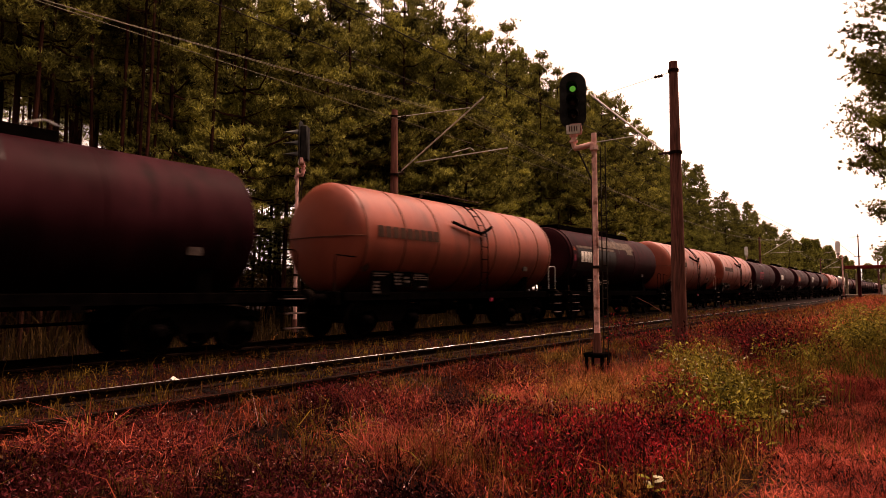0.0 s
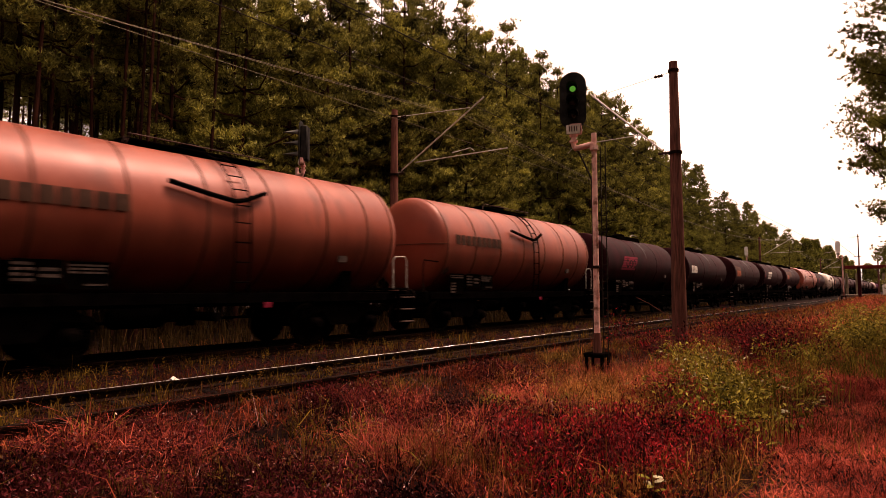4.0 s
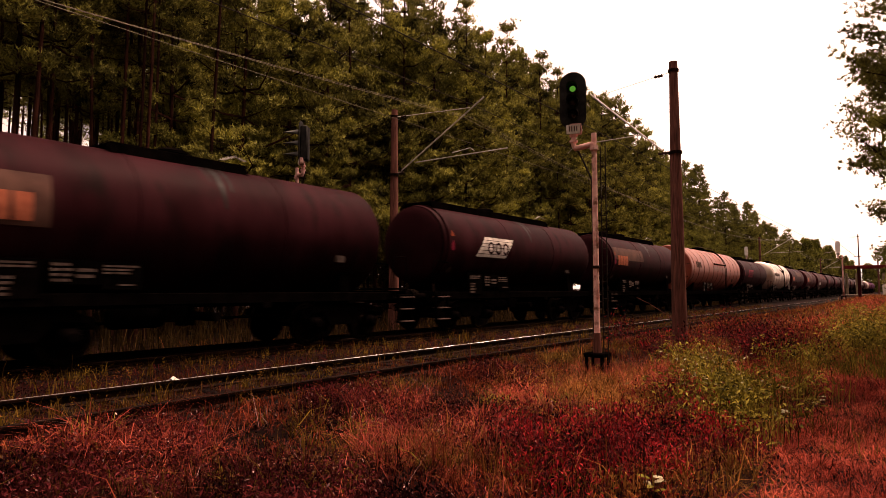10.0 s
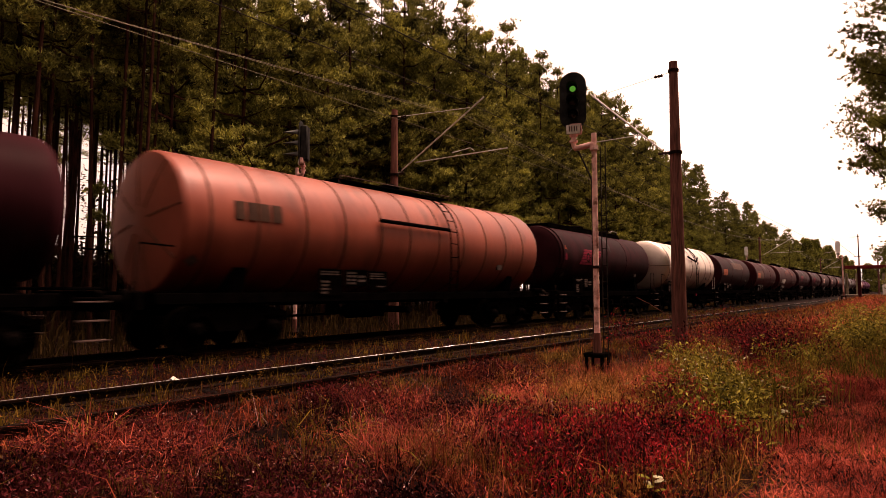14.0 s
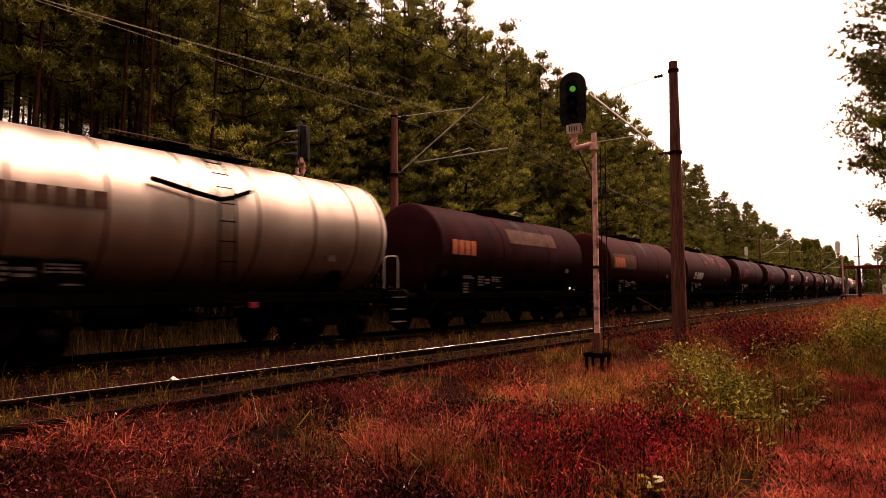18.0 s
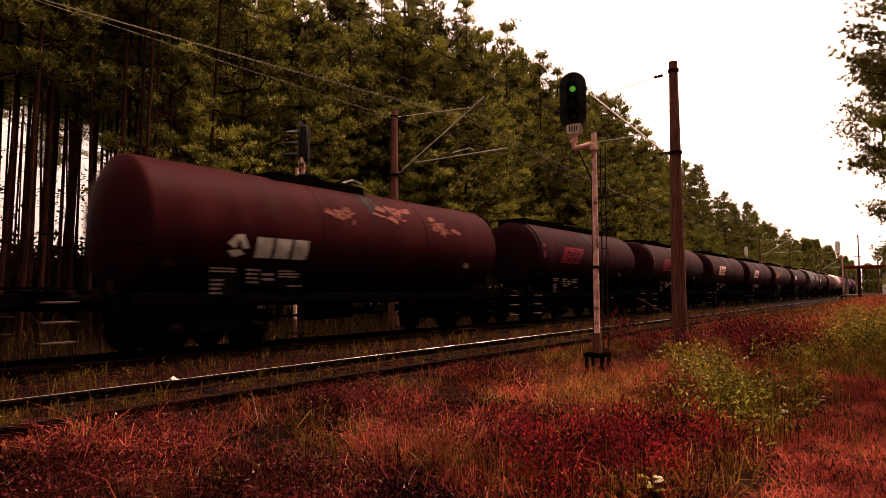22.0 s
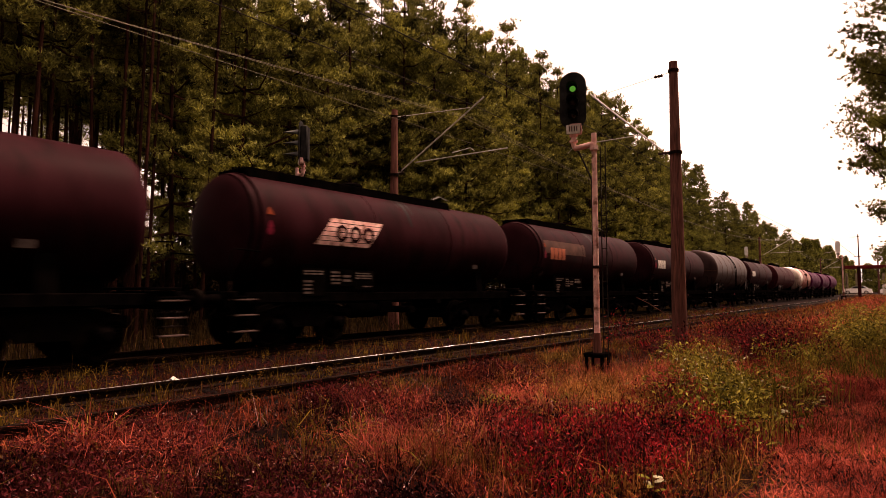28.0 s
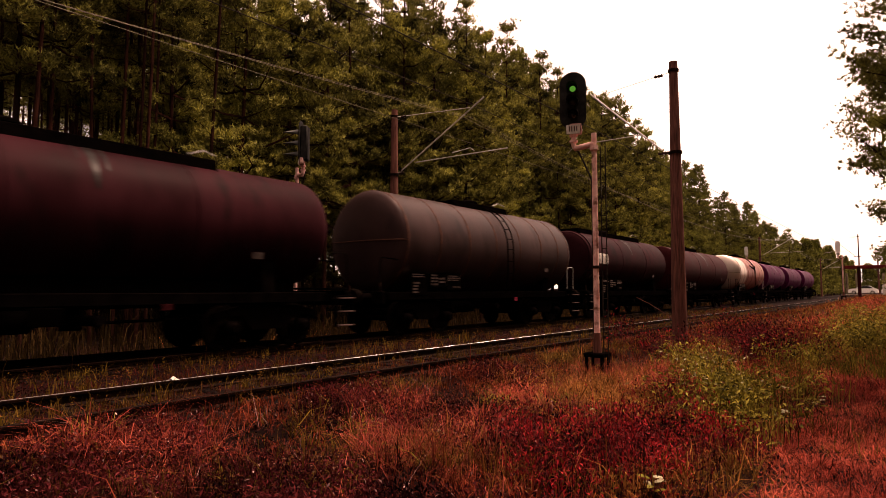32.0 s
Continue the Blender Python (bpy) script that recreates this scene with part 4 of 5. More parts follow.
    part("backing_board", Shape().prism(oval, "y", -0.075, -0.055), board or M_HEAD, head, "oval pale board" if board else "oval black board")
    for i, z in enumerate((0.70 + gap, 0.70, 0.70 - gap)):
        if board:
            break
        mat = M_GREEN_LAMP if (lit and i == 0) else M_LENS
        part("lens", Shape().lathe([(0.062, -0.02), (0.055, -0.032), (0.036, -0.045), (0.008, -0.05)] if (lit and i == 0) else [(0.085, -0.02), (0.075, -0.035), (0.05, -0.05), (0.01, -0.055)], 20, pose(0, -0.07, tall + z)), mat, head, "lit green lens" if (lit and i == 0) else "dark lens")
        hood = Shape()
        n, vs, fs = 14, [], []
        for k in range(n + 1):
            a = math.pi * (-0.12 + 1.24 * k / n)
            ln = 0.12 + hood_length * max(0, math.sin(a))
            for rr, y0 in ((0.115, -0.075), (0.115, -0.075 - ln), (0.105, -0.075 - ln), (0.105, -0.075)):
                vs.append((rr * math.cos(a), y0, rr * math.sin(a) + tall + z - 0.04 * (-(y0 + 0.075)) / 0.26))
        for k in range(n):
            for q in range(4):
                fs.append((k * 4 + q, k * 4 + (q + 1) % 4, (k + 1) * 4 + (q + 1) % 4, (k + 1) * 4 + q))
        part("hood", hood.add(vs, fs), hood_paint or M_HEAD, head)
    part("cable", Shape().pipe([(head_side, 0.03, tall - 0.2), (head_side * 0.6, 0.05, tall - 0.55), (-0.07, 0.03, tall - 0.95), (-0.07, 0.02, z0 + 0.4)], 0.02, 6), M_CABLE, root, "black cable")
    return root


signal_post(-5.0, 11.66, 4.42, 20, "colour light signal showing green on a peeling pinkish mast", True, -0.42)
signal_post(-15.0, 12.3, 5.02, -57, "dark colour light signal behind the train", False, 0.33, None, 0.46, 0.34, M_LITHOOD)
signal_post(-4.6, 63.0, 4.2, 10, "distant signal with a pale board beside the track", False, -0.3, M_BOARD)
signal_post(-15.0, 78.0, 5.0, -10, "distant signal with a pale board behind the train", False, 0.0, M_BOARD)

# ---- pines ----


def pine_arrays(seed, h, base, rmax, spikes, size, gap=0.42, per=2, waist=0.12, floor=0.7, slim=0.07, apart=1.0):
    """Limb paths and needle tufts of one pine: whorls of limbs, side twigs, a clump of tufts on each."""
    rnd = random.Random(seed)
    limbs, tufts = [], []
    bend = (rnd.uniform(-0.25, 0.25), rnd.uniform(-0.25, 0.25))
    axis = lambda z: (bend[0] * math.sin(z / h * 2.2), bend[1] * math.sin(z / h * 2.8))
    z = base
    while z < h - 0.25:
        t = (z - base) / (h - base)
        turn = rnd.uniform(0, 6.28)
        count = rnd.choice((3, 4, 5))
        for k in range(count):
            az = turn + 2 * math.pi * k / count + rnd.uniform(-0.4, 0.4)
            ln = rmax * (0.06 + 0.94 * (1 - t) ** 0.95) * rnd.choice((0.4, 0.6, 0.8, 0.95, 1.1, 1.3)) * (floor + (1 - floor) * min(1, t / waist))
            rise = rnd.uniform(-0.18, 0.12) + 0.6 * t
            ax = axis(z)
            pts = []
            n = 6
            for i in range(n + 1):
                s = i / n
                w = az + 0.3 * math.sin(3 * s + k)
                pts.append(Vector((ax[0] + math.cos(w) * ln * s, ax[1] + math.sin(w) * ln * s, z + ln * (rise * s - 0.16 * math.sin(s * 2.4) + 0.22 * s * s))))
            limbs.append((pts, 0.018 + 0.016 * ln))
            steps = max(2, int(ln / gap))
            for i in range(steps + 1):
                s = 0.40 + 0.60 * i / steps
                j = min(n - 1, int(s * n))
                p = pts[j].lerp(pts[j + 1], s * n - j)
                out = (pts[j + 1] - pts[j]).normalized()
                side = Vector((-out.y, out.x, 0)).normalized()
                for q in (-1, 0, 1):
                    if rnd.random() < 0.22 and i < steps:
                        continue
                    off = side * (q * rnd.uniform(0.15, 0.55) * (1.2 - 0.6 * s)) * min(1.3, ln / 1.5) + out * rnd.uniform(0, 0.3)
                    c = p + off + Vector((0, 0, rnd.uniform(0.0, 0.22)))
                    limbs.append(([p, p.lerp(c, 0.5), c], 0.012))
                    wide = (0.16, 0.12, 0.15)[(per > 2) + (per > 9)]
                    for u in range(max(2, int(per * min(1.0, 0.25 + ln / 2.2))) if per > 2 else per):
                        d = Vector((out.x * 0.4 + rnd.uniform(-0.5, 0.5), out.y * 0.4 + rnd.uniform(-0.5, 0.5), rnd.uniform(0.5, 1.1))).normalized()
                        tufts.append((c + Vector((rnd.gauss(0, wide), rnd.gauss(0, wide), rnd.gauss(0.05, 0.07))), d))
        z += apart * rnd.uniform(0.42, 0.75) * (1 if rnd.random() > 0.12 else 1.6)
    for i in range(7):
        ax = axis(h)
        tufts.append((Vector((ax[0] + rnd.uniform(-0.2, 0.2), ax[1] + rnd.uniform(-0.2, 0.2), h + rnd.uniform(-0.6, 0.15))), Vector((0, 0, 1))))
    g = np.random.default_rng(seed)
    c = np.array([t[0] for t in tufts])
    d = np.array([t[1] for t in tufts])
    n = len(c)
    dirs = d[:, None, :] * 0.8 + g.normal(0, 0.55, (n, spikes, 3))
    dirs /= np.linalg.norm(dirs, axis=2, keepdims=True)
    ln = size * g.uniform(0.7, 1.35, (n, spikes, 1))
    side = np.cross(dirs, g.normal(0, 1, (n, spikes, 3)))
    side /= np.linalg.norm(side, axis=2, keepdims=True)
    root = c[:, None, :] + g.normal(0, size * 0.2, (n, spikes, 3))
    w = size * slim * g.uniform(0.8, 1.4, (n, spikes, 1))
    a, b, tip = root - side * w, root + side * w, root + dirs * ln
    verts = np.stack([a, b, tip], 2).reshape(-1, 3)
    tris = np.arange(len(verts)).reshape(-1, 3)
    return limbs, axis, verts, tris


def pine_kind(seed, h, base, rmax, spikes, size, material, dead=True, gap=0.42, per=2, waist=0.12, floor=0.7, slim=0.07, twigs=True, girth=0.0058, apart=1.0):
    limbs, axis, verts, tris = pine_arrays(seed, h, base, rmax, spikes, size, gap, per, waist, floor, slim, apart)
    rnd = random.Random(seed + 99)
    tr = Shape()
    tr.pipe([(*axis(z), z) for z in np.linspace(-0.6, h - 0.2, 9)], girth * h, 9, 0.03)
    lb = Shape()
    for pts, r in limbs:
        if r < 0.015 and not twigs:
            continue
        lb.pipe(pts[::2] + ([pts[-1]] if len(pts) % 2 == 0 else []), r, 3 if r < 0.015 else 4, 0.006)
    if dead:
        for i in range(5):
            z = rnd.uniform(4.5, base)
            az, ln = rnd.uniform(0, 6.28), rnd.uniform(0.2, 0.8)
            lb.pipe([(*axis(z), z), (math.cos(az) * ln * 0.5, math.sin(az) * ln * 0.5, z - 0.03), (math.cos(az + 0.2) * ln, math.sin(az + 0.2) * ln, z - 0.12)], 0.018, 4, 0.006)
    name = "pine_%d" % seed
    return tr.mesh(name + "_trunk", M_BARK), lb.mesh(name + "_limbs", M_BARK), cloud_mesh(name + "_needles", verts, tris, material)


def pine(kinds, x, y, scale, turn, label, name="pine_tree", group="pines of the forest edge"):
    root = thing(name, label, "pine tree", pose(x, y, base_z(x, y), random.uniform(-1.5, 1.5), random.uniform(-1.5, 1.5), turn), group)
    root.scale = (scale, scale, scale)
    for nm, me in zip(("trunk", "limb_mass", "crown"), kinds):
        ob = new(nm, me)
        ob.parent = root
        if nm != "trunk":
            tagged(ob, kind="stuff")
    return root


random.seed(11)
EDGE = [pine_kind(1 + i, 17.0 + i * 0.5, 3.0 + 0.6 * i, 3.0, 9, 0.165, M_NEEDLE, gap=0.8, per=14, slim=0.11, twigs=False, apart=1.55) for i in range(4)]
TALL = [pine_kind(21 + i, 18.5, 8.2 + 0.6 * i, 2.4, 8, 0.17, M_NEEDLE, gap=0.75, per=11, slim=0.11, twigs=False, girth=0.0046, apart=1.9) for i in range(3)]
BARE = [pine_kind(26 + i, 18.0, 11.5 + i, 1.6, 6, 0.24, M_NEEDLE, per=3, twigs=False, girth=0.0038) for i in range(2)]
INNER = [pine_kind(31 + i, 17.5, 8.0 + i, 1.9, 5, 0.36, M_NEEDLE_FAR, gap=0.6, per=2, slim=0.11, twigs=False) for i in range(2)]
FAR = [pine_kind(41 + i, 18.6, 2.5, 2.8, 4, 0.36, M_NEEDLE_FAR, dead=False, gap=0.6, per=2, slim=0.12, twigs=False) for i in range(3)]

MID = [pine_kind(46 + i, 18.6, 2.6, 3.0, 7, 0.25, M_NEEDLE_FAR, dead=False, gap=0.9, per=9, slim=0.09, twigs=False) for i in range(2)]

L_EDGE = "tall pine at the forest edge with low layered green boughs"
L_TALL = "tall pine with a bare reddish trunk and high crown"
L_FAR = "distant green pine of the forest edge along the track"


def row(kinds, x0, x1, y0, y1, step, label, low=0.9, high=1.1, grow=0.0, skew=0.0):
    y = y0
    while y < y1:
        pine(random.choice(kinds), random.uniform(x0, x1), y + random.uniform(-0.4, 0.4), random.uniform(low, high), random.uniform(0, 360), label)
        y += step * random.uniform(0.75, 1.3) + y * grow


row(TALL, -22.0, -19.5, 4.5, 10.5, 1.25, L_TALL)
row(EDGE, -22.0, -19.5, 11.5, 27, 2.5, L_EDGE, 0.92, 1.06)
row(EDGE, -22.0, -19.5, 27.5, 33, 2.1, L_EDGE, 0.88, 0.95)
row(EDGE, -22.0, -19.5, 33.2, 50, 2.0, L_EDGE, 1.0, 1.1)
row(EDGE, -22.0, -19.5, 50.5, 62, 2.2, L_EDGE, 0.95, 1.08)
for x, y, s in ((-20.6, 26.0, 1.1), (-20.4, 28.6, 1.0), (-20.8, 23.4, 1.13), (-22.0, 25.0, 1.15), (-22.2, 21.5, 1.12)):
    pine(random.choice(EDGE), x, y, s, random.uniform(0, 360), L_EDGE)
row(TALL, -26.5, -23.5, 5.5, 14, 2.4, L_TALL)
row(BARE, -23.5, -19.2, 5.0, 12, 0.36, L_TALL)
row(BARE, -31, -24, 7.5, 17, 0.34, L_TALL)
row(BARE, -40, -31, 10, 22, 0.30, L_TALL)
row(BARE, -52, -41, 12, 27, 0.55, L_TALL)
row(FAR, -24.6, -22.8, 29, 76, 2.3, L_TALL, 0.98, 1.09)
row(FAR, -27.5, -24.5, 15, 62, 2.5, L_TALL, 0.92, 1.04)
row(INNER, -30.0, -27.5, 16.5, 60, 1.8, L_TALL)
row(INNER, -34.0, -31.0, 19, 60, 2.0, L_TALL)
row(INNER, -41.0, -37.0, 22, 80, 3.4, L_TALL)
row(MID, -22.5, -19.5, 62, 84, 2.4, L_FAR, 0.82, 0.94)
row(MID, -22.5, -19.5, 84, 112, 2.6, L_FAR, 0.70, 0.82)
row(FAR, -22.5, -19.5, 112, 150, 2.6, L_FAR, 0.68, 0.80, 0.004)
row(FAR, -28.0, -24.5, 63, 150, 3.2, L_FAR, 0.70, 0.82, 0.004)


def joined_wood(label, spots, seed, rough, h=19.0, base=1.0, size=0.75, low=0.85, high=1.1):
    """Trees too many or too far to count, joined: one rough pine with its trunk set down again and again."""
    limbs, axis, v, t = pine_arrays(77, h, base, 3.0, rough, size, 0.8, 1, slim=0.2)
    stem = Shape().pipe([(*axis(z), z) for z in np.linspace(-0.6, h - 0.5, 5)], 0.11, 6, 0.03)
    tri = [q for f in stem.f for q in ([f[:3]] + [(f[0], f[k], f[k + 1]) for k in range(2, len(f) - 1)])]
    g = np.random.default_rng(seed)
    both = []
    for name, vv, tt, material in (("pine_wood_crowns", v, t, M_NEEDLE_FAR), ("pine_wood_trunks", np.array(stem.v), np.array(tri), M_BARK)):
        g = np.random.default_rng(seed)
        vs, ts, o = [], [], 0
        for x, y in spots:
            a, q = g.uniform(0, 6.28), g.uniform(low, high)
            m = np.array([[math.cos(a), -math.sin(a), 0], [math.sin(a), math.cos(a), 0], [0, 0, 1]]) * q
            vs.append(vv @ m.T + (x, y, -0.5))
            ts.append(tt + o)
            o += len(vv)
        tagged(new(name, cloud_mesh(name, np.concatenate(vs), np.concatenate(ts), material)), label, "pine wood", kind="stuff")


wood_rng = np.random.default_rng(78)
joined_wood("far pine wood that closes in on the railway line", [(x + wood_rng.uniform(-1.5, 1.5), y + wood_rng.uniform(-1, 1)) for x in (-20.5, -26) for y in np.arange(151, 345, 4.6)]
            + [(x + wood_rng.uniform(-1, 1), y + wood_rng.uniform(-6, 6)) for x in np.arange(-18, 9, 1.7) for y in (350, 362)], 79, 3, low=0.62, high=0.80)
# out of view: rows added on both sides to shade wagon ends and flanks
joined_wood("unseen pine wood along the line, added to shade the train", [(x + wood_rng.uniform(-1.2, 1.2), y + wood_rng.uniform(-0.6, 0.6)) for x in (-20.8, -25.5) for y in np.arange(-44, 3.5, 2.5)]
            + [(x + wood_rng.uniform(-1, 1), y + wood_rng.uniform(-0.6, 0.6)) for x in (8.5, 11.5, 15.0) for y in np.arange(-38, 62, 2.3)], 80, 2, base=2.5, high=1.05)
# out of view: dense rows added to cut low sky light on the barrels
joined_wood("unseen thick pine rows added to block side light from the wagons", [(x + wood_rng.uniform(-0.5, 0.5), y + wood_rng.uniform(-0.5, 0.5)) for x in (5.6, 7.4) for y in np.arange(-30, 44, 1.7)], 81, 4, h=15.0, base=0.6, low=0.9, high=1.1)

# the wood on the near side of the verge
NEAR_PINE = pine_kind(61, 13.0, 1.6, 3.9, 20, 0.07, M_NEEDLE_FAR, gap=0.2, per=12, waist=0.5, floor=0.4, slim=0.11)
L_NEAR = "pine on the near side of the verge with ragged overhanging boughs"
pine(NEAR_PINE, 1.9, 14.0, 1.1, 40, L_NEAR, group="pines beside the verge")
HIGH_PINE = pine_kind(63, 12.5, 4.6, 4.0, 20, 0.07, M_NEEDLE_FAR, gap=0.2, per=12, waist=0.2, floor=0.6, slim=0.11)
pine(HIGH_PINE, 3.0, 13.2, 1.0, 90, L_NEAR, group="pines beside the verge")
pine(NEAR_PINE, 2.0, 14.8, 1.08, 170, L_NEAR, group="pines beside the verge")
pine(HIGH_PINE, 2.9, 14.3, 1.05, 215, L_NEAR, group="pines beside the verge")
for x, y, s, turn in ((1.1, 18.6, 0.75, 120), (1.0, 23.5, 0.8, 300)):
    pine(NEAR_PINE, x, y, s, turn, L_NEAR, group="pines beside the verge")
for x, y, s in ((2.0, 20.5, 0.9), (0.9, 28.0, 0.5), (0.5, 38.0, 0.42), (0.2, 50.0, 0.5), (1.0, 62.0, 0.8), (0.6, 80.0, 0.7), (1.5, 105.0, 0.9), (1.2, 140.0, 0.9)):
    pine(random.choice(FAR), x, y, s, random.uniform(0, 360), L_NEAR, group="pines beside the verge")

# ---- low growth ----
def blades(name, label, n, place, height, width, material, lean=0.5, seed=5, droop=0.25, per=1, tuft=0.06, kind_word="grass"):
    """Grass: every blade is a bent, tapering strip of two quads' height."""
    g = np.random.default_rng(seed)
    xy = place(g, n)
    n = len(xy)
    xy = np.repeat(xy, per, 0) + g.normal(0, tuft, (n * per, 2))
    n *= per
    z = np.array([ground_z(float(a), float(b)) for a, b in xy]) - 0.02
    h = height * g.lognormal(0, 0.35, n)
    az = g.uniform(0, 2 * np.pi, n)
    ln = np.abs(g.normal(0, lean, n)) * h
    wa = g.uniform(0, np.pi, n)
    w = width * g.uniform(0.6, 1.4, n)
    p0 = np.c_[xy, z]
    d = np.c_[np.cos(az), np.sin(az)]
    p1 = np.c_[xy + d * (ln * 0.35)[:, None], z + h * 0.6]
    p2 = np.c_[xy + d * ln[:, None], z + h * (1 - droop * g.uniform(0, 1, n))]
    s = np.c_[np.cos(wa), np.sin(wa), np.zeros(n)] * w[:, None]
    v = np.stack([p0 - s, p0 + s, p1 - s * 0.7, p1 + s * 0.7, p2], 1).reshape(-1, 3)
    o = (np.arange(n) * 5)[:, None, None]
    t = (np.array([[0, 1, 3], [0, 3, 2], [2, 3, 4]])[None] + o).reshape(-1, 3)
    return tagged(new(name, cloud_mesh(name, v, t, material)), label, kind_word, kind="stuff")


def leaves(name, label, centres, material, n, spread, size, seed, kind_word="shrub", flat=0.6, broad=0.3):
    """Small broad leaves scattered round centres; each leaf is a folded rhomb."""
    g = np.random.default_rng(seed)
    c = np.repeat(np.asarray(centres, float), n, 0)
    k = len(c)
    p = c + g.normal(0, 1, (k, 3)) * np.asarray(spread)
    gz = np.array([ground_z(float(a), float(b)) for a, b in p[:, :2]])
    p[:, 2] = np.maximum(p[:, 2], gz + 0.03)
    d = g.normal(0, 1, (k, 3))
    d[:, 2] *= flat
    d /= np.linalg.norm(d, axis=1, keepdims=True)
    up = g.normal(0, 0.5, (k, 3)) + (0, 0, 1)
    s = np.cross(d, up)
    s /= np.linalg.norm(s, axis=1, keepdims=True)
    nn = np.cross(s, d)
    ln = (size * g.uniform(0.6, 1.4, k))[:, None]
    a, b = p, p + d * ln
    m = p + d * ln * 0.45
    l, r = m - s * ln * broad + nn * ln * 0.12, m + s * ln * broad + nn * ln * 0.12
    v = np.stack([a, l, b, r], 1).reshape(-1, 3)
    t = (np.array([[0, 2, 1], [0, 3, 2]])[None] + (np.arange(k) * 4)[:, None, None]).reshape(-1, 3)
    return tagged(new(name, cloud_mesh(name, v, t, material)), label, kind_word, kind="stuff")


def strip(x0, x1, y0, y1, near=1.0, keep=None):
    """Places in a strip, thicker towards the eye."""
    def f(g, n):
        y = y0 + (y1 - y0) * g.uniform(0, 1, n) ** near
        x = g.uniform(x0, x1, n)
        xy = np.c_[x, y]
        if keep:
            xy = xy[[keep(a, b) for a, b in xy]]
        return xy
    return f


def patchy(scale, limit, off=0.0, sign=1):
    return lambda a, b: sign * noise.noise((a * scale + off, b * scale, off)) > limit


blades("grass", "tangled red-brown autumn grass on the railway verge", 4800, strip(-6.0, 1.5, 0.8, 26, 1.5, lambda a, b: noise.noise((a * 0.75 + 90, b * 0.75, 90)) > (-0.1 if b > 7 else 0.12) and not (a > -1.1 and b < 14) and ((a + 3.8) / 1.0) ** 2 + ((b - 9.2) / 1.9) ** 2 > 1), 0.25, 0.0055, M_GRASS, 1.0, 1, per=9, tuft=0.05, droop=0.5)
blades("grass", "short red-brown grass between the tufts", 12000, strip(-6.0, 1.5, 0.8, 26, 1.5, lambda a, b: not ((a + 3.8) / 1.0) ** 2 + ((b - 9.2) / 1.9) ** 2 < 1), 0.11, 0.0045, M_GRASS, 1.1, 71, per=4, tuft=0.07)
blades("grass", "red-brown autumn grass along the distant verge", 5000, strip(-6.2, 2.5, 24, 110, 1.6), 0.28, 0.012, M_GRASS, 0.8, 2, per=3)
blades("tan_grass", "tan and salmon grass along the distant verge", 5500, strip(-6.2, 2.5, 24, 122, 1.5), 0.24, 0.013, M_TANGRASS, 0.8, 411, per=3)
blades("grass", "red-brown autumn grass of the verge behind the footpath", 5200, strip(-6.0, 7.0, -16, 1.2, 1.0), 0.22, 0.006, M_GRASS, 0.9, 301, per=7, tuft=0.1, droop=0.5)
blades("grass", "red-brown autumn grass under the pines beside the path", 4200, strip(1.3, 7.0, 1.0, 26, 1.0), 0.22, 0.006, M_GRASS, 0.9, 302, per=7, tuft=0.1, droop=0.5)
blades("straw", "pale dry straw stalks lying in the verge", 420, strip(-5.6, 1.2, 1.5, 30, 1.4, patchy(0.45, 0.10, 7)), 0.26, 0.0032, M_STRAW, 1.3, 3, per=8, tuft=0.10, droop=0.6)
blades("green_grass", "fresh green grass tufts in the verge", 2600, strip(-5.0, 1.5, 4.5, 30, 1.3, patchy(0.55, 0.14, 23)), 0.18, 0.0035, M_GREENGRASS, 0.7, 4, per=9, tuft=0.07)
blades("green_grass", "yellow-green grass along the path's edge", 3000, strip(-1.6, 0.6, 22, 60, 1.6), 0.26, 0.008, M_WEED, 0.6, 14, per=3, tuft=0.1)
blades("track_weeds", "green and brown weeds growing between the tracks", 800, strip(-11.0, -8.5, 0.0, 60, 1.6), 0.19, 0.005, M_GREENGRASS, 0.5, 6, per=9, tuft=0.04)
blades("track_grass", "low red-brown grass between the tracks", 4500, strip(-11.0, -8.4, 0.0, 60, 1.6), 0.08, 0.005, M_HEATHER, 0.7, 16, per=3, tuft=0.06)
blades("track_weeds", "green and brown weeds growing between the near rails", 800, strip(-8.0, -6.85, 0.0, 50, 1.6), 0.17, 0.005, M_GREENGRASS, 0.5, 7, per=8, tuft=0.04)
blades("track_grass", "low red-brown grass between the near rails", 1800, strip(-8.0, -6.85, 0.0, 50, 1.6), 0.08, 0.005, M_HEATHER, 0.7, 17, per=3, tuft=0.06)
blades("track_weeds", "brown weeds beside the near rail", 3600, strip(-6.6, -5.6, 0.0, 50, 1.6), 0.14, 0.005, M_GRASS, 0.6, 8, per=4, tuft=0.05)
# lit patches beyond the wagons, set as paler grass among the dark weeds
blades("tall_weeds", "dry grass behind the far track in a tan lightened as if lit", 1500, strip(-16.6, -14.0, 0.0, 60, 1.3, patchy(0.5, 0.22, 33)), 0.30, 0.010, M_TANGRASS, 0.5, 408, per=4, tuft=0.12)
blades("tall_weeds", "tall brown weeds behind the far track", 2400, strip(-18.0, -13.9, 0.0, 80, 1.3), 0.55, 0.012, M_BRUSH, 0.4, 9, per=4, tuft=0.12)


def mounds(n, x0, x1, y0, y1, height, seed, keep=None):
    g = np.random.default_rng(seed)
    xy = strip(x0, x1, y0, y1, 1.3, keep)(g, n)
    return [(a, b, ground_z(float(a), float(b)) + height * g.uniform(0.5, 1.1)) for a, b in xy]


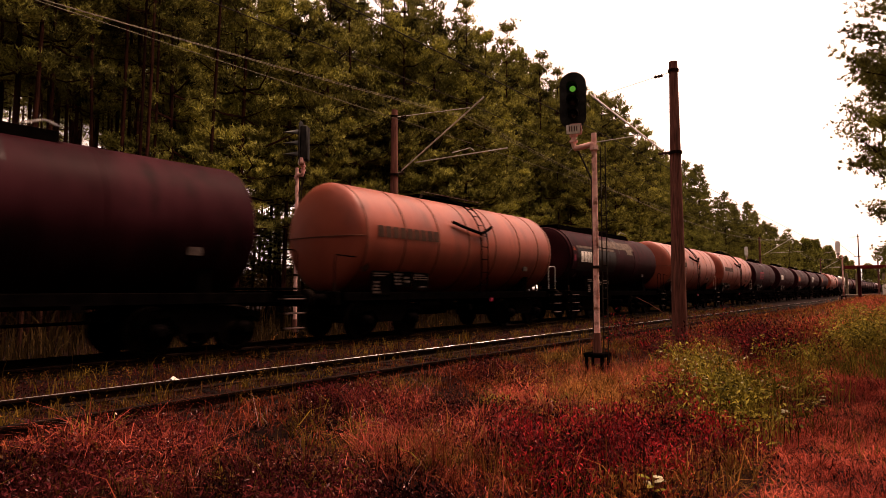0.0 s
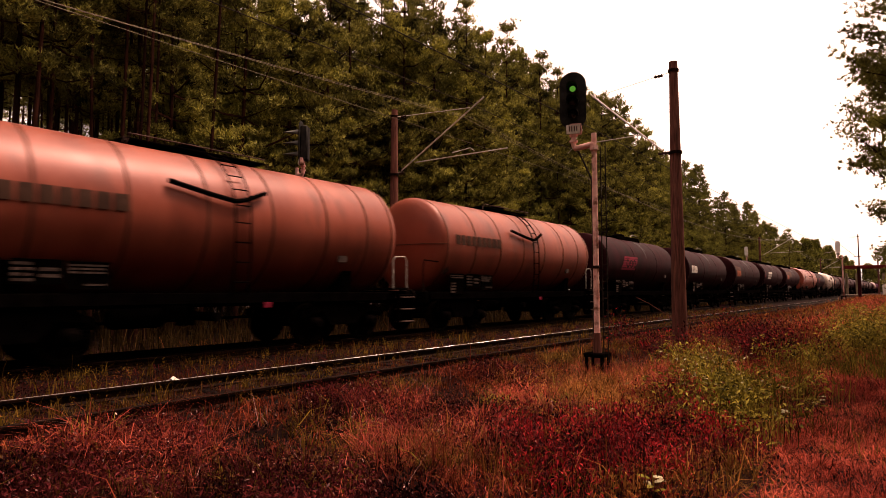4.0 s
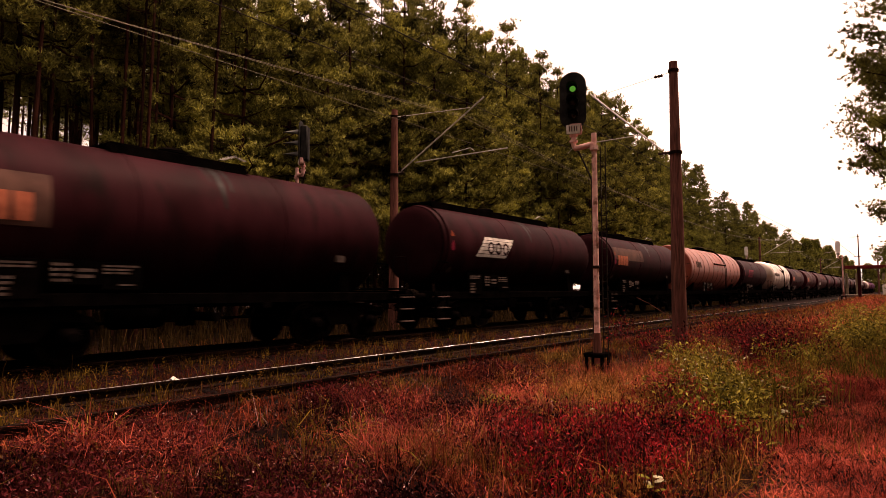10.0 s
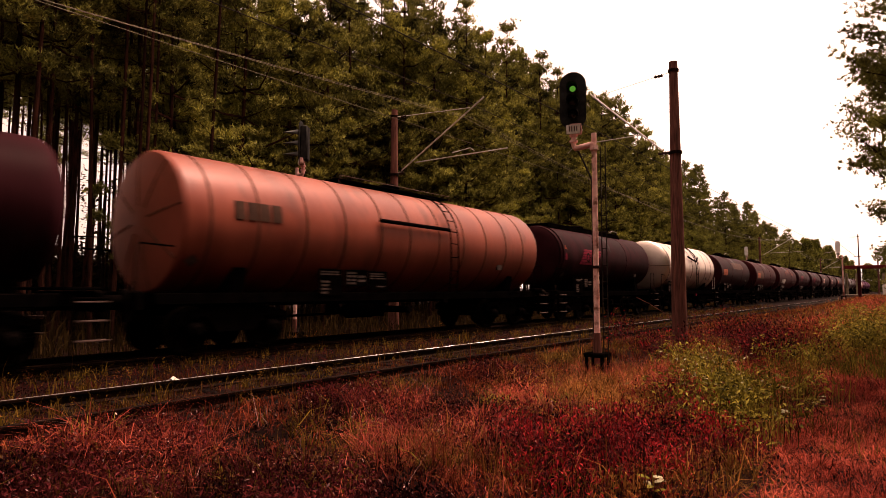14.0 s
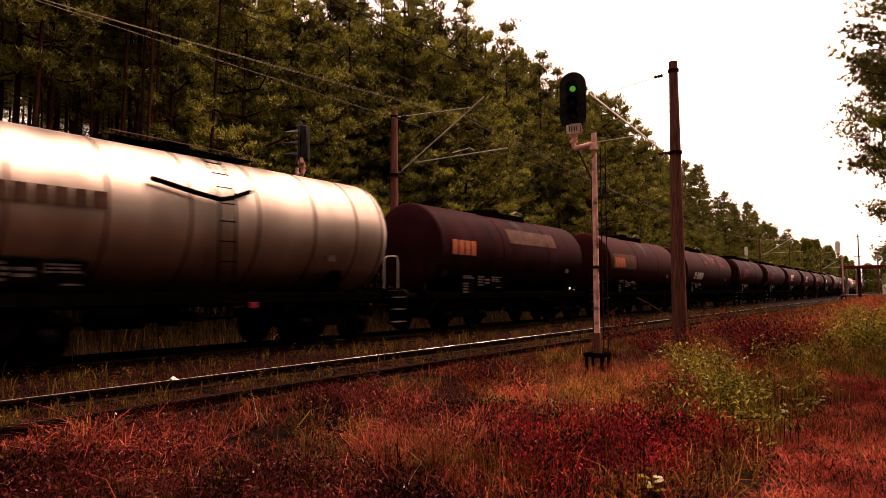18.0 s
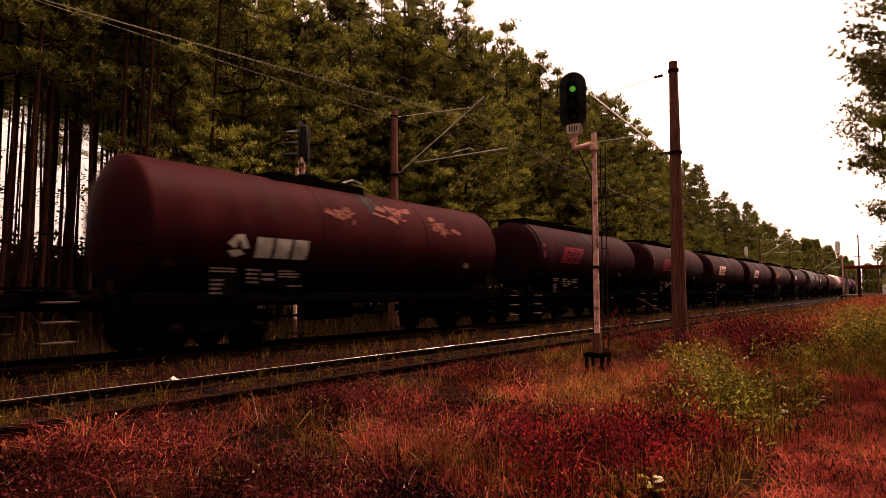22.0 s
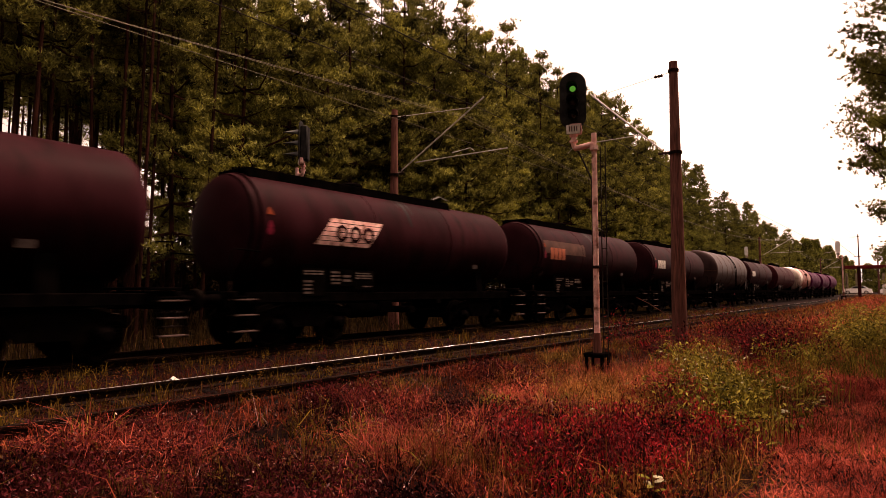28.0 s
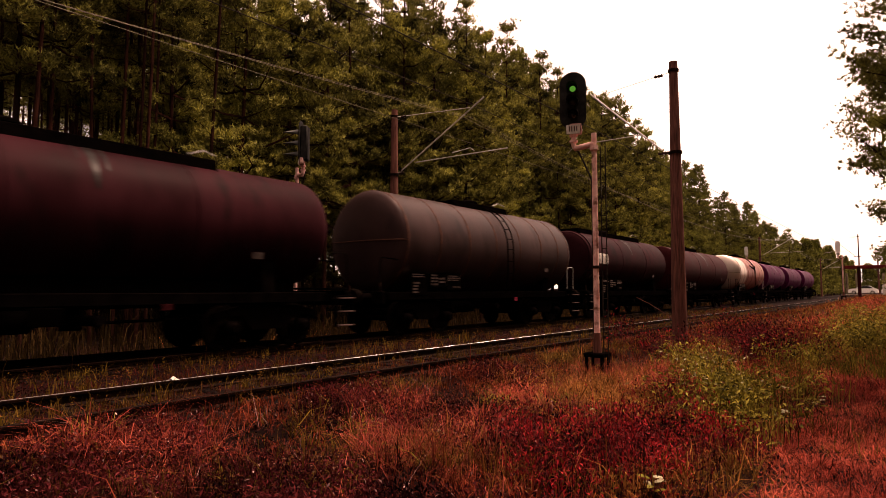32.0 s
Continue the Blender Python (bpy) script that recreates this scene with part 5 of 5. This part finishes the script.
def around(spots):
    """Places round clump centres (x, y, spread)."""
    def f(g, n):
        s = np.array(spots, float)[g.integers(0, len(spots), n)]
        return s[:, :2] + g.normal(0, 1, (n, 2)) * s[:, 2:]
    return f


def clumps(n, spots, height, seed):
    g = np.random.default_rng(seed)
    return [(a, b, ground_z(float(a), float(b)) + height * g.uniform(0.2, 1.1)) for a, b in around(spots)(g, n)]


def in_olive(a, b):
    """The patch of pale grass in the middle of the verge."""
    return ((a + 3.8) / 1.0) ** 2 + ((b - 9.2) / 1.9) ** 2 < 1


HEATH = mounds(2000, -6.0, -2.6, 1.0, 9.5, 0.13, 31, lambda a, b: noise.noise((a * 0.6 + 41, b * 0.6, 41)) > -0.08 and not in_olive(a, b))
leaves("heather", "dark red dwarf shrub with narrow rosy leaves in the verge", HEATH, M_HEATHER, 50, (0.085, 0.085, 0.075), 0.046, 32, "heather", 1.6, 0.18)
leaves("heather_bloom", "faded pale leaves among the dwarf shrubs", HEATH, M_BLOOM, 1, (0.10, 0.10, 0.08), 0.034, 33, "heather", 1.2, 0.2)
CRIMSON = [(-2.4, 4.9, 0.35), (-2.9, 5.3, 0.35), (-2.0, 5.6, 0.35), (-2.7, 6.2, 0.4), (-2.1, 6.4, 0.35), (-3.3, 5.7, 0.3), (-2.5, 7.0, 0.35), (-1.7, 6.8, 0.3), (-2.2, 8.2, 0.3), (-2.6, 9.0, 0.25)]
BERRY = clumps(270, [(a, b, c * 0.7) for a, b, c in CRIMSON], 0.26, 35)
leaves("red_shrub", "low shrub with crimson autumn leaves", BERRY, M_REDLEAF, 36, (0.08, 0.08, 0.11), 0.042, 36, "shrub", 2.6, 0.17)
leaves("red_shrub", "dark purple-red shrub among the crimson leaves", clumps(260, CRIMSON, 0.24, 135), M_HEATHER, 40, (0.10, 0.10, 0.09), 0.046, 136, "shrub", 1.5, 0.18)
blades("shrub_stems", "thin dark upright stems of the crimson shrubs", 260, around(CRIMSON), 0.36, 0.003, M_BARK, 0.35, 137, per=3, tuft=0.04, kind_word="shrub")
BERRY2 = clumps(170, [(-4.6, 22, 0.8), (-4.0, 19.5, 0.6), (-3.4, 18.0, 0.6), (-4.9, 25, 1.0), (-2.6, 15.5, 0.4), (-5.3, 15.5, 0.5)], 0.55, 45)
leaves("red_shrub", "tall dark red shrubs beside the pole", BERRY2, M_HEATHER, 55, (0.15, 0.15, 0.17), 0.075, 46, "shrub", 1.6, 0.18)
leaves("red_shrub", "crimson leaves on the shrubs beside the pole", BERRY2, M_REDLEAF, 14, (0.15, 0.15, 0.17), 0.06, 47, "shrub", 1.4, 0.2)
GREEN = [(-3.7, 13.3, 0.35), (-3.2, 12.2, 0.35), (-2.6, 11.0, 0.35), (-2.3, 10.0, 0.35), (-1.8, 9.4, 0.3), (-2.3, 8.4, 0.25), (-1.55, 7.4, 0.25), (-1.6, 8.3, 0.25), (-2.2, 14.6, 0.4), (-1.9, 17.0, 0.5), (-1.4, 10.9, 0.25)]
WEED = clumps(150, GREEN, 0.40, 37)
leaves("weed_bush", "bushy yellow-green weeds at the foot of the pole", WEED, M_WEED, 34, (0.11, 0.11, 0.11), 0.085, 38, "weeds", 0.9, 0.17)
leaves("weed_bush", "pale upturned leaves on the weeds", clumps(40, GREEN[:6], 0.5, 138), M_PALELEAF, 3, (0.07, 0.07, 0.04), 0.06, 39, "weeds")
blades("weed_stems", "green stalks of the weeds at the foot of the pole", 420, around(GREEN), 0.42, 0.004, M_WEED, 0.4, 139, per=4, tuft=0.05, kind_word="weeds")
BANK = clumps(170, [(-1.9, 36, 0.8), (-1.6, 30, 0.7), (-1.2, 24, 0.5), (-2.5, 43, 0.8), (-1.1, 19.5, 0.35)], 0.5, 412)
leaves("weed_bush", "yellow-green leafy weeds along the footpath", BANK, M_WEED, 40, (0.2, 0.2, 0.16), 0.10, 413, "weeds", 0.9, 0.2)
THICKET = [(a, b, c + 0.9) for a, b, c in mounds(900, -46, -34, 0, 60, 1.6, 51, lambda a, b: b > -0.6 * a)]
LOW_BRUSH = mounds(900, -46, -33, 6, 28, 2.7, 53, lambda a, b: b < -0.64 * a)
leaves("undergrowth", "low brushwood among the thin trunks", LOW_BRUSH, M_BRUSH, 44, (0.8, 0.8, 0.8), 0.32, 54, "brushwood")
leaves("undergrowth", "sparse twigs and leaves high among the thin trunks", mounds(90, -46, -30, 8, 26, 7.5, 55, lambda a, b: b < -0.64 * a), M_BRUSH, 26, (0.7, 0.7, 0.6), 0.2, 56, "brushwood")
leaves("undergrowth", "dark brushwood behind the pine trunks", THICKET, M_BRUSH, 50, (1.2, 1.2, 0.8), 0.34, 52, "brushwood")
blades("forest_floor_growth", "brown bracken on the forest floor between the trunks", 2600, strip(-34, -18.5, -2, 60, 1.2), 0.8, 0.03, M_BRUSH, 0.5, 57, per=4, tuft=0.2, kind_word="bracken")
OLIVE = [(-3.6, 8.6, 0.4), (-3.9, 9.4, 0.45), (-3.2, 7.8, 0.35), (-4.6, 10.2, 0.45), (-3.0, 9.6, 0.35), (-3.6, 7.2, 0.3), (-5.2, 8.8, 0.3), (-3.9, 4.9, 0.2), (-4.5, 11.5, 0.5)]
blades("tan_grass", "dense short tan and olive grass in the middle of the verge", 2300, around(OLIVE), 0.18, 0.0055, M_TANGRASS, 1.1, 81, per=10, tuft=0.06, droop=0.5)
blades("tan_grass", "tan and olive grass between the shrubs", 170, around([(-3.6, 6.4, 0.2), (-3.9, 5.6, 0.2), (-3.1, 6.6, 0.2), (-1.6, 5.6, 0.2), (-1.4, 6.3, 0.2), (-2.9, 4.6, 0.2), (-2.3, 7.5, 0.2), (-3.0, 5.8, 0.15), (-1.9, 5.0, 0.15)]), 0.26, 0.005, M_TANGRASS, 0.9, 281, per=10, tuft=0.05, droop=0.5)
blades("green_grass", "dull green grass among the dark red dwarf shrubs", 300, around([(-5.0, 4.6, 0.4), (-4.6, 5.8, 0.3), (-5.6, 2.2, 0.3), (-4.2, 3.6, 0.3), (-5.5, 6.3, 0.3), (-4.8, 3.0, 0.3)]), 0.17, 0.0055, M_GREENGRASS, 0.9, 282, per=9, tuft=0.05, droop=0.4)
blades("green_grass", "bright green grass tufts among the olive grass", 130, around(OLIVE), 0.15, 0.0055, M_WEED, 0.9, 181, per=12, tuft=0.05, droop=0.5)
TUSSOCK = [(-3.6, 11.3, 0.22), (-3.9, 12.2, 0.25), (-3.4, 10.6, 0.2), (-4.5, 8.1, 0.16), (-4.1, 7.5, 0.15), (-4.9, 8.3, 0.2), (-4.15, 6.2, 0.12), (-5.4, 3.1, 0.3), (-5.2, 5.8, 0.2), (-3.6, 5.2, 0.2), (-4.0, 4.7, 0.2), (-3.9, 5.6, 0.2), (-2.6, 13.2, 0.2)]
blades("straw", "salmon dry grass tussocks arching over the verge", 300, around(TUSSOCK), 0.24, 0.0032, M_STRAW, 1.3, 82, per=20, tuft=0.03, droop=0.65)
blades("path_grass", "short trampled salmon-red grass on the footpath", 19000, strip(-1.6, 1.2, 3.2, 24, 1.4, lambda a, b: a > -1.3 + 0.3 * math.sin(b * 1.3) and noise.noise((a * 0.9, b * 0.9, 5)) > (-0.5 if b < 12 else -0.3)), 0.08, 0.0035, M_TRAMPLED, 1.6, 91, per=5, tuft=0.08, droop=0.7)
blades("path_grass", "salmon-red trampled grass where the footpath bends away", 5200, strip(-2.0, 0.6, 11, 28, 1.0, patchy(0.6, -0.25, 71)), 0.12, 0.005, M_TRAMPLED, 1.4, 421, per=5, tuft=0.09, droop=0.7)
blades("path_grass", "salmon-red grass along the distant path", 5200, strip(-4.4, 0.4, 26, 75, 1.3, patchy(0.15, -0.1, 77)), 0.22, 0.010, M_TRAMPLED, 1.0, 92, per=4, tuft=0.12)
blades("green_grass", "yellow-green grass beside the footpath", 700, strip(-2.2, -0.2, 14, 34, 1.2, patchy(0.5, -0.3, 97)), 0.26, 0.005, M_WEED, 0.8, 93, per=14, tuft=0.08)
leaves("track_weeds", "small leafy green weeds on the track bed", mounds(620, -11.0, -8.6, 0.5, 45, 0.14, 401), M_GREENGRASS, 16, (0.02, 0.02, 0.06), 0.034, 402, "weeds", 0.9, 0.2)
leaves("track_weeds", "small leafy green weeds between and beside the near rails", mounds(260, -8.0, -6.2, 0.5, 40, 0.14, 403), M_GREENGRASS, 16, (0.025, 0.025, 0.06), 0.036, 404, "weeds", 0.9, 0.2)
blades("dead_stems", "thin pale pinkish dead stems lying across the verge", 420, strip(-6.0, -2.4, 1.8, 10, 1.0), 0.19, 0.0018, M_BLOOM, 1.7, 405, per=2, tuft=0.05, droop=0.6)
blades("green_grass", "bright green grass cushions beside the heather", 46, around([(-5.07, 5.15, 0.10), (-4.88, 5.5, 0.08), (-4.75, 7.6, 0.14), (-3.96, 8.1, 0.2), (-6.0, 2.6, 0.1)]), 0.17, 0.005, M_WEED, 0.8, 406, per=30, tuft=0.035, droop=0.4)
blades("straw", "salmon dry grass thrown flat in swirls", 90, around([(-5.2, 6.4, 0.16), (-4.05, 4.7, 0.2), (-4.5, 5.0, 0.2), (-5.8, 2.6, 0.2), (-4.67, 11.5, 0.3), (-3.2, 9.8, 0.2)]), 0.30, 0.0036, M_STRAW, 1.6, 407, per=24, tuft=0.05, droop=0.75)
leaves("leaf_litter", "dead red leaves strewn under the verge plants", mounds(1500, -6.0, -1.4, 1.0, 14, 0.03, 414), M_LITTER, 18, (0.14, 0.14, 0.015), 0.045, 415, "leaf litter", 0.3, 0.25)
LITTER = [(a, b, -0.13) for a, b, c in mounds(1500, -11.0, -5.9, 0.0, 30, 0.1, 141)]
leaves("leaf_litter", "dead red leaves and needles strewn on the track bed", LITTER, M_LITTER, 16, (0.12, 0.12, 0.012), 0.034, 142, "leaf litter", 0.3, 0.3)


# ---- small things on the verge and at the far crossing ----
scrap = thing("paper_scrap", "small crumpled white scrap lying on the rail", "scrap", pose(-8.20, 4.62, 0.0))
part("sheet", Shape().add([(-0.05, -0.05, 0.0), (0.06, -0.04, 0.005), (0.05, 0.06, 0.0), (-0.04, 0.05, 0.01), (0.0, 0.0, 0.055), (0.02, -0.05, 0.03)], [(0, 1, 5), (0, 5, 4), (5, 1, 4), (1, 2, 4), (2, 3, 4), (3, 0, 4), (0, 3, 2, 1)]), M_WHITE, scrap)

stick = thing("fallen_branch", "thin dark fallen branch lying in the heather", "branch", pose(0, 0, 0))
part("stem", Shape().pipe([(-2.75, 6.4, -0.28), (-2.3, 6.9, -0.24), (-1.9, 7.4, -0.2), (-1.55, 7.9, -0.24), (-1.15, 8.5, -0.27)], 0.014, 6, 0.006), M_BARK, stick)
part("twig", Shape().pipe([(-2.3, 6.9, -0.24), (-2.1, 6.85, -0.12), (-1.95, 6.9, -0.05)], 0.007, 5, 0.003), M_BARK, stick)

guy = thing("guy_wire", "pale overgrown guy wire at the foot of the pole", "guy wire", pose(0, 0, 0))
part("strand", Shape().pipe([(-6.1, 16.9, 1.05), (-5.75, 17.0, 0.86), (-5.4, 17.1, 0.62), (-5.1, 17.15, 0.42)], 0.008, 6), M_POLE, guy)


def broad_weed(x, y, n, size, seed):
    """A rosette of broad pale leaves on one stem."""
    rnd = random.Random(seed)
    root = thing("broad_leaved_weed", "small weed with broad pale green leaves", "weed", pose(x, y, ground_z(x, y)))
    part("stem", Shape().pipe([(0, 0, -0.03), (0.01, 0, 0.1), (0.0, 0.02, 0.2)], 0.006, 6, 0.004), M_WEED, root)
    for i in range(n):
        a, tilt = i * 2.4, rnd.uniform(0.2, 0.9)
        d, s = Vector((math.cos(a), math.sin(a), tilt)).normalized(), Vector((-math.sin(a), math.cos(a), 0))
        up = s.cross(d)
        z0 = Vector((0, 0, 0.05 + 0.15 * i / n))
        vs, fs = [], []
        for k, w in enumerate((0.12, 0.75, 1.0, 0.7, 0.1)):
            c = z0 + d * size * (0.15 + k * 0.24) - Vector((0, 0, 1)) * size * 0.05 * k * k * 0.4
            vs += [c - s * w * size * 0.3 + up * 0.012, c, c + s * w * size * 0.3 + up * 0.012]
        for k in range(4):
            for j in range(2):
                fs.append((3 * k + j, 3 * k + j + 1, 3 * k + j + 4, 3 * k + j + 3))
        part("leaf", Shape().add(vs, fs), M_PALELEAF if i % 2 else M_WEED, root)
    return root


for i, (x, y, size) in enumerate(((-1.72, 5.05, 0.12), (-2.2, 9.3, 0.13), (-2.9, 9.9, 0.14), (-1.4, 9.0, 0.13), (-1.1, 10.2, 0.12), (-4.1, 5.3, 0.09), (-3.2, 7.2, 0.1))):
    broad_weed(x, y, 6, size, i)


def height_gate(x0, x1, y, z):
    """A red portal that limits the height of vehicles at the crossing."""
    root = thing("height_gate", "red steel height limit gate at the far level crossing", "gate", pose(0, y, 0))
    part("beam", Shape().box(((x0 + x1) / 2, 0, z), (x1 - x0, 0.2, 0.34), 0.02), M_BEAM, root)
    for x in (x0 + 1.45, x1 - 0.1):
        part("post", Shape().box((x, 0, z / 2 - 0.3), (0.3, 0.24, z + 0.6), 0.02), M_BROWN_RED, root)


height_gate(-5.5, 3.0, 74.0, 3.5)
CROSSING_Y, ROAD_Z = 125.0, 0.45
road = part("road", Shape().box((1.2, CROSSING_Y, ROAD_Z - 0.4), (20.8, 7.0, 0.8), 0.05), M_CONCRETE)
tagged(road, "pale concrete ramp of the road at the far level crossing", "road", kind="structure")
for x in (-8.9, -7.4, -3.6):
    post = thing("marker_post", "slim pale post beside the far level crossing", "post", pose(x, CROSSING_Y + 4.2, -0.3), "posts at the far crossing")
    part("shaft", Shape().box((0, 0, 2.2), (0.42, 0.3, 4.4), 0.04), M_TANPOST, post)
white_post = thing("marker_post", "short white post beside the far level crossing", "post", pose(-3.3, CROSSING_Y - 4.2, 0.3), "posts at the far crossing")
part("shaft", Shape().box((0, 0, 0.8), (0.55, 0.2, 1.9), 0.05), M_WHITE, white_post)


def car(x, y, turn, paint, label):
    root = thing("car", label, "car", pose(x, y, ROAD_Z, 0, 0, turn), "cars at the far crossing")
    side = [(-2.1, 0.25), (-2.1, 0.75), (-1.9, 0.92), (-1.0, 1.0), (-0.45, 1.42), (0.9, 1.45), (1.65, 1.0), (2.05, 0.9), (2.1, 0.3)]
    part("body", Shape().prism(side, "y", -0.82, 0.82), paint, root)
    glass = [(-0.9, 1.0), (-0.42, 1.37), (0.85, 1.40), (1.45, 1.02)]
    for s in (-0.825, 0.825):
        part("window", Shape().prism(glass, "y", s - 0.006, s + 0.006), M_CARGLASS, root)
    part("windscreen", Shape().add([(-1.0, -0.7, 1.02), (-1.0, 0.7, 1.02), (-0.47, 0.65, 1.41), (-0.47, -0.65, 1.41), (-0.99, -0.7, 1.0), (-0.99, 0.7, 1.0)], [(0, 1, 2, 3), (0, 1, 5, 4)]), M_CARGLASS, root)
    for a in (-1.3, 1.3):
        for s in (-0.8, 0.8):
            w = part("wheel", lambda: Shape().lathe([(0.2, -0.1), (0.32, -0.09), (0.33, 0.09), (0.2, 0.1)], 16, pose(0, 0, 0.33)), M_HEAD, root, "", pose(a, s, 0), "carwheel")
            part("rim", lambda: Shape().lathe([(0.05, -0.102), (0.2, -0.1), (0.2, 0.1), (0.05, 0.102)], 12, pose(0, 0, 0.33)), M_GREY, w, "", None, "carrim")
    return root


CARS = [(car(6.0, CROSSING_Y + 1.2, 0, M_BOARD, "white car driving slowly over the far level crossing"), CROSSING_Y + 1.2, ((0.0, 9.0), (20.0, 6.0), (23.0, -1.6), (25.0, -4.2), (27.5, -7.3), (29.0, -7.0), (32.0, -6.4))),
        (car(9.0, CROSSING_Y - 1.4, 0, M_BOARD, "white car queueing at the far level crossing"), CROSSING_Y - 1.4, ((0.0, 10.0), (22.0, 7.0), (25.3, -1.4), (27.5, -1.9), (32.0, -1.7)))]


# ---- what moves ----
def motions():
    for wagon, start in TRAIN:
        walk(wagon, [(t, pose(X_FAR, start - SPEED * t, 0)) for t in (0.0, 8.0, 16.0, 24.0, 32.0)])
    for ob, y, rows in CARS:
        walk(ob, [(t, pose(x, y, ROAD_Z)) for t, x in rows])
    turn = SPEED / 0.46
    for wheel in SPINNING:
        rest = wheel.matrix_basis.copy()
        way = 1 if rest.translation.x > 0 else -1
        walk(wheel, [(k / 15, rest @ Matrix.Rotation(way * turn * k / 15, 4, "X")) for k in range(481)])


motions()
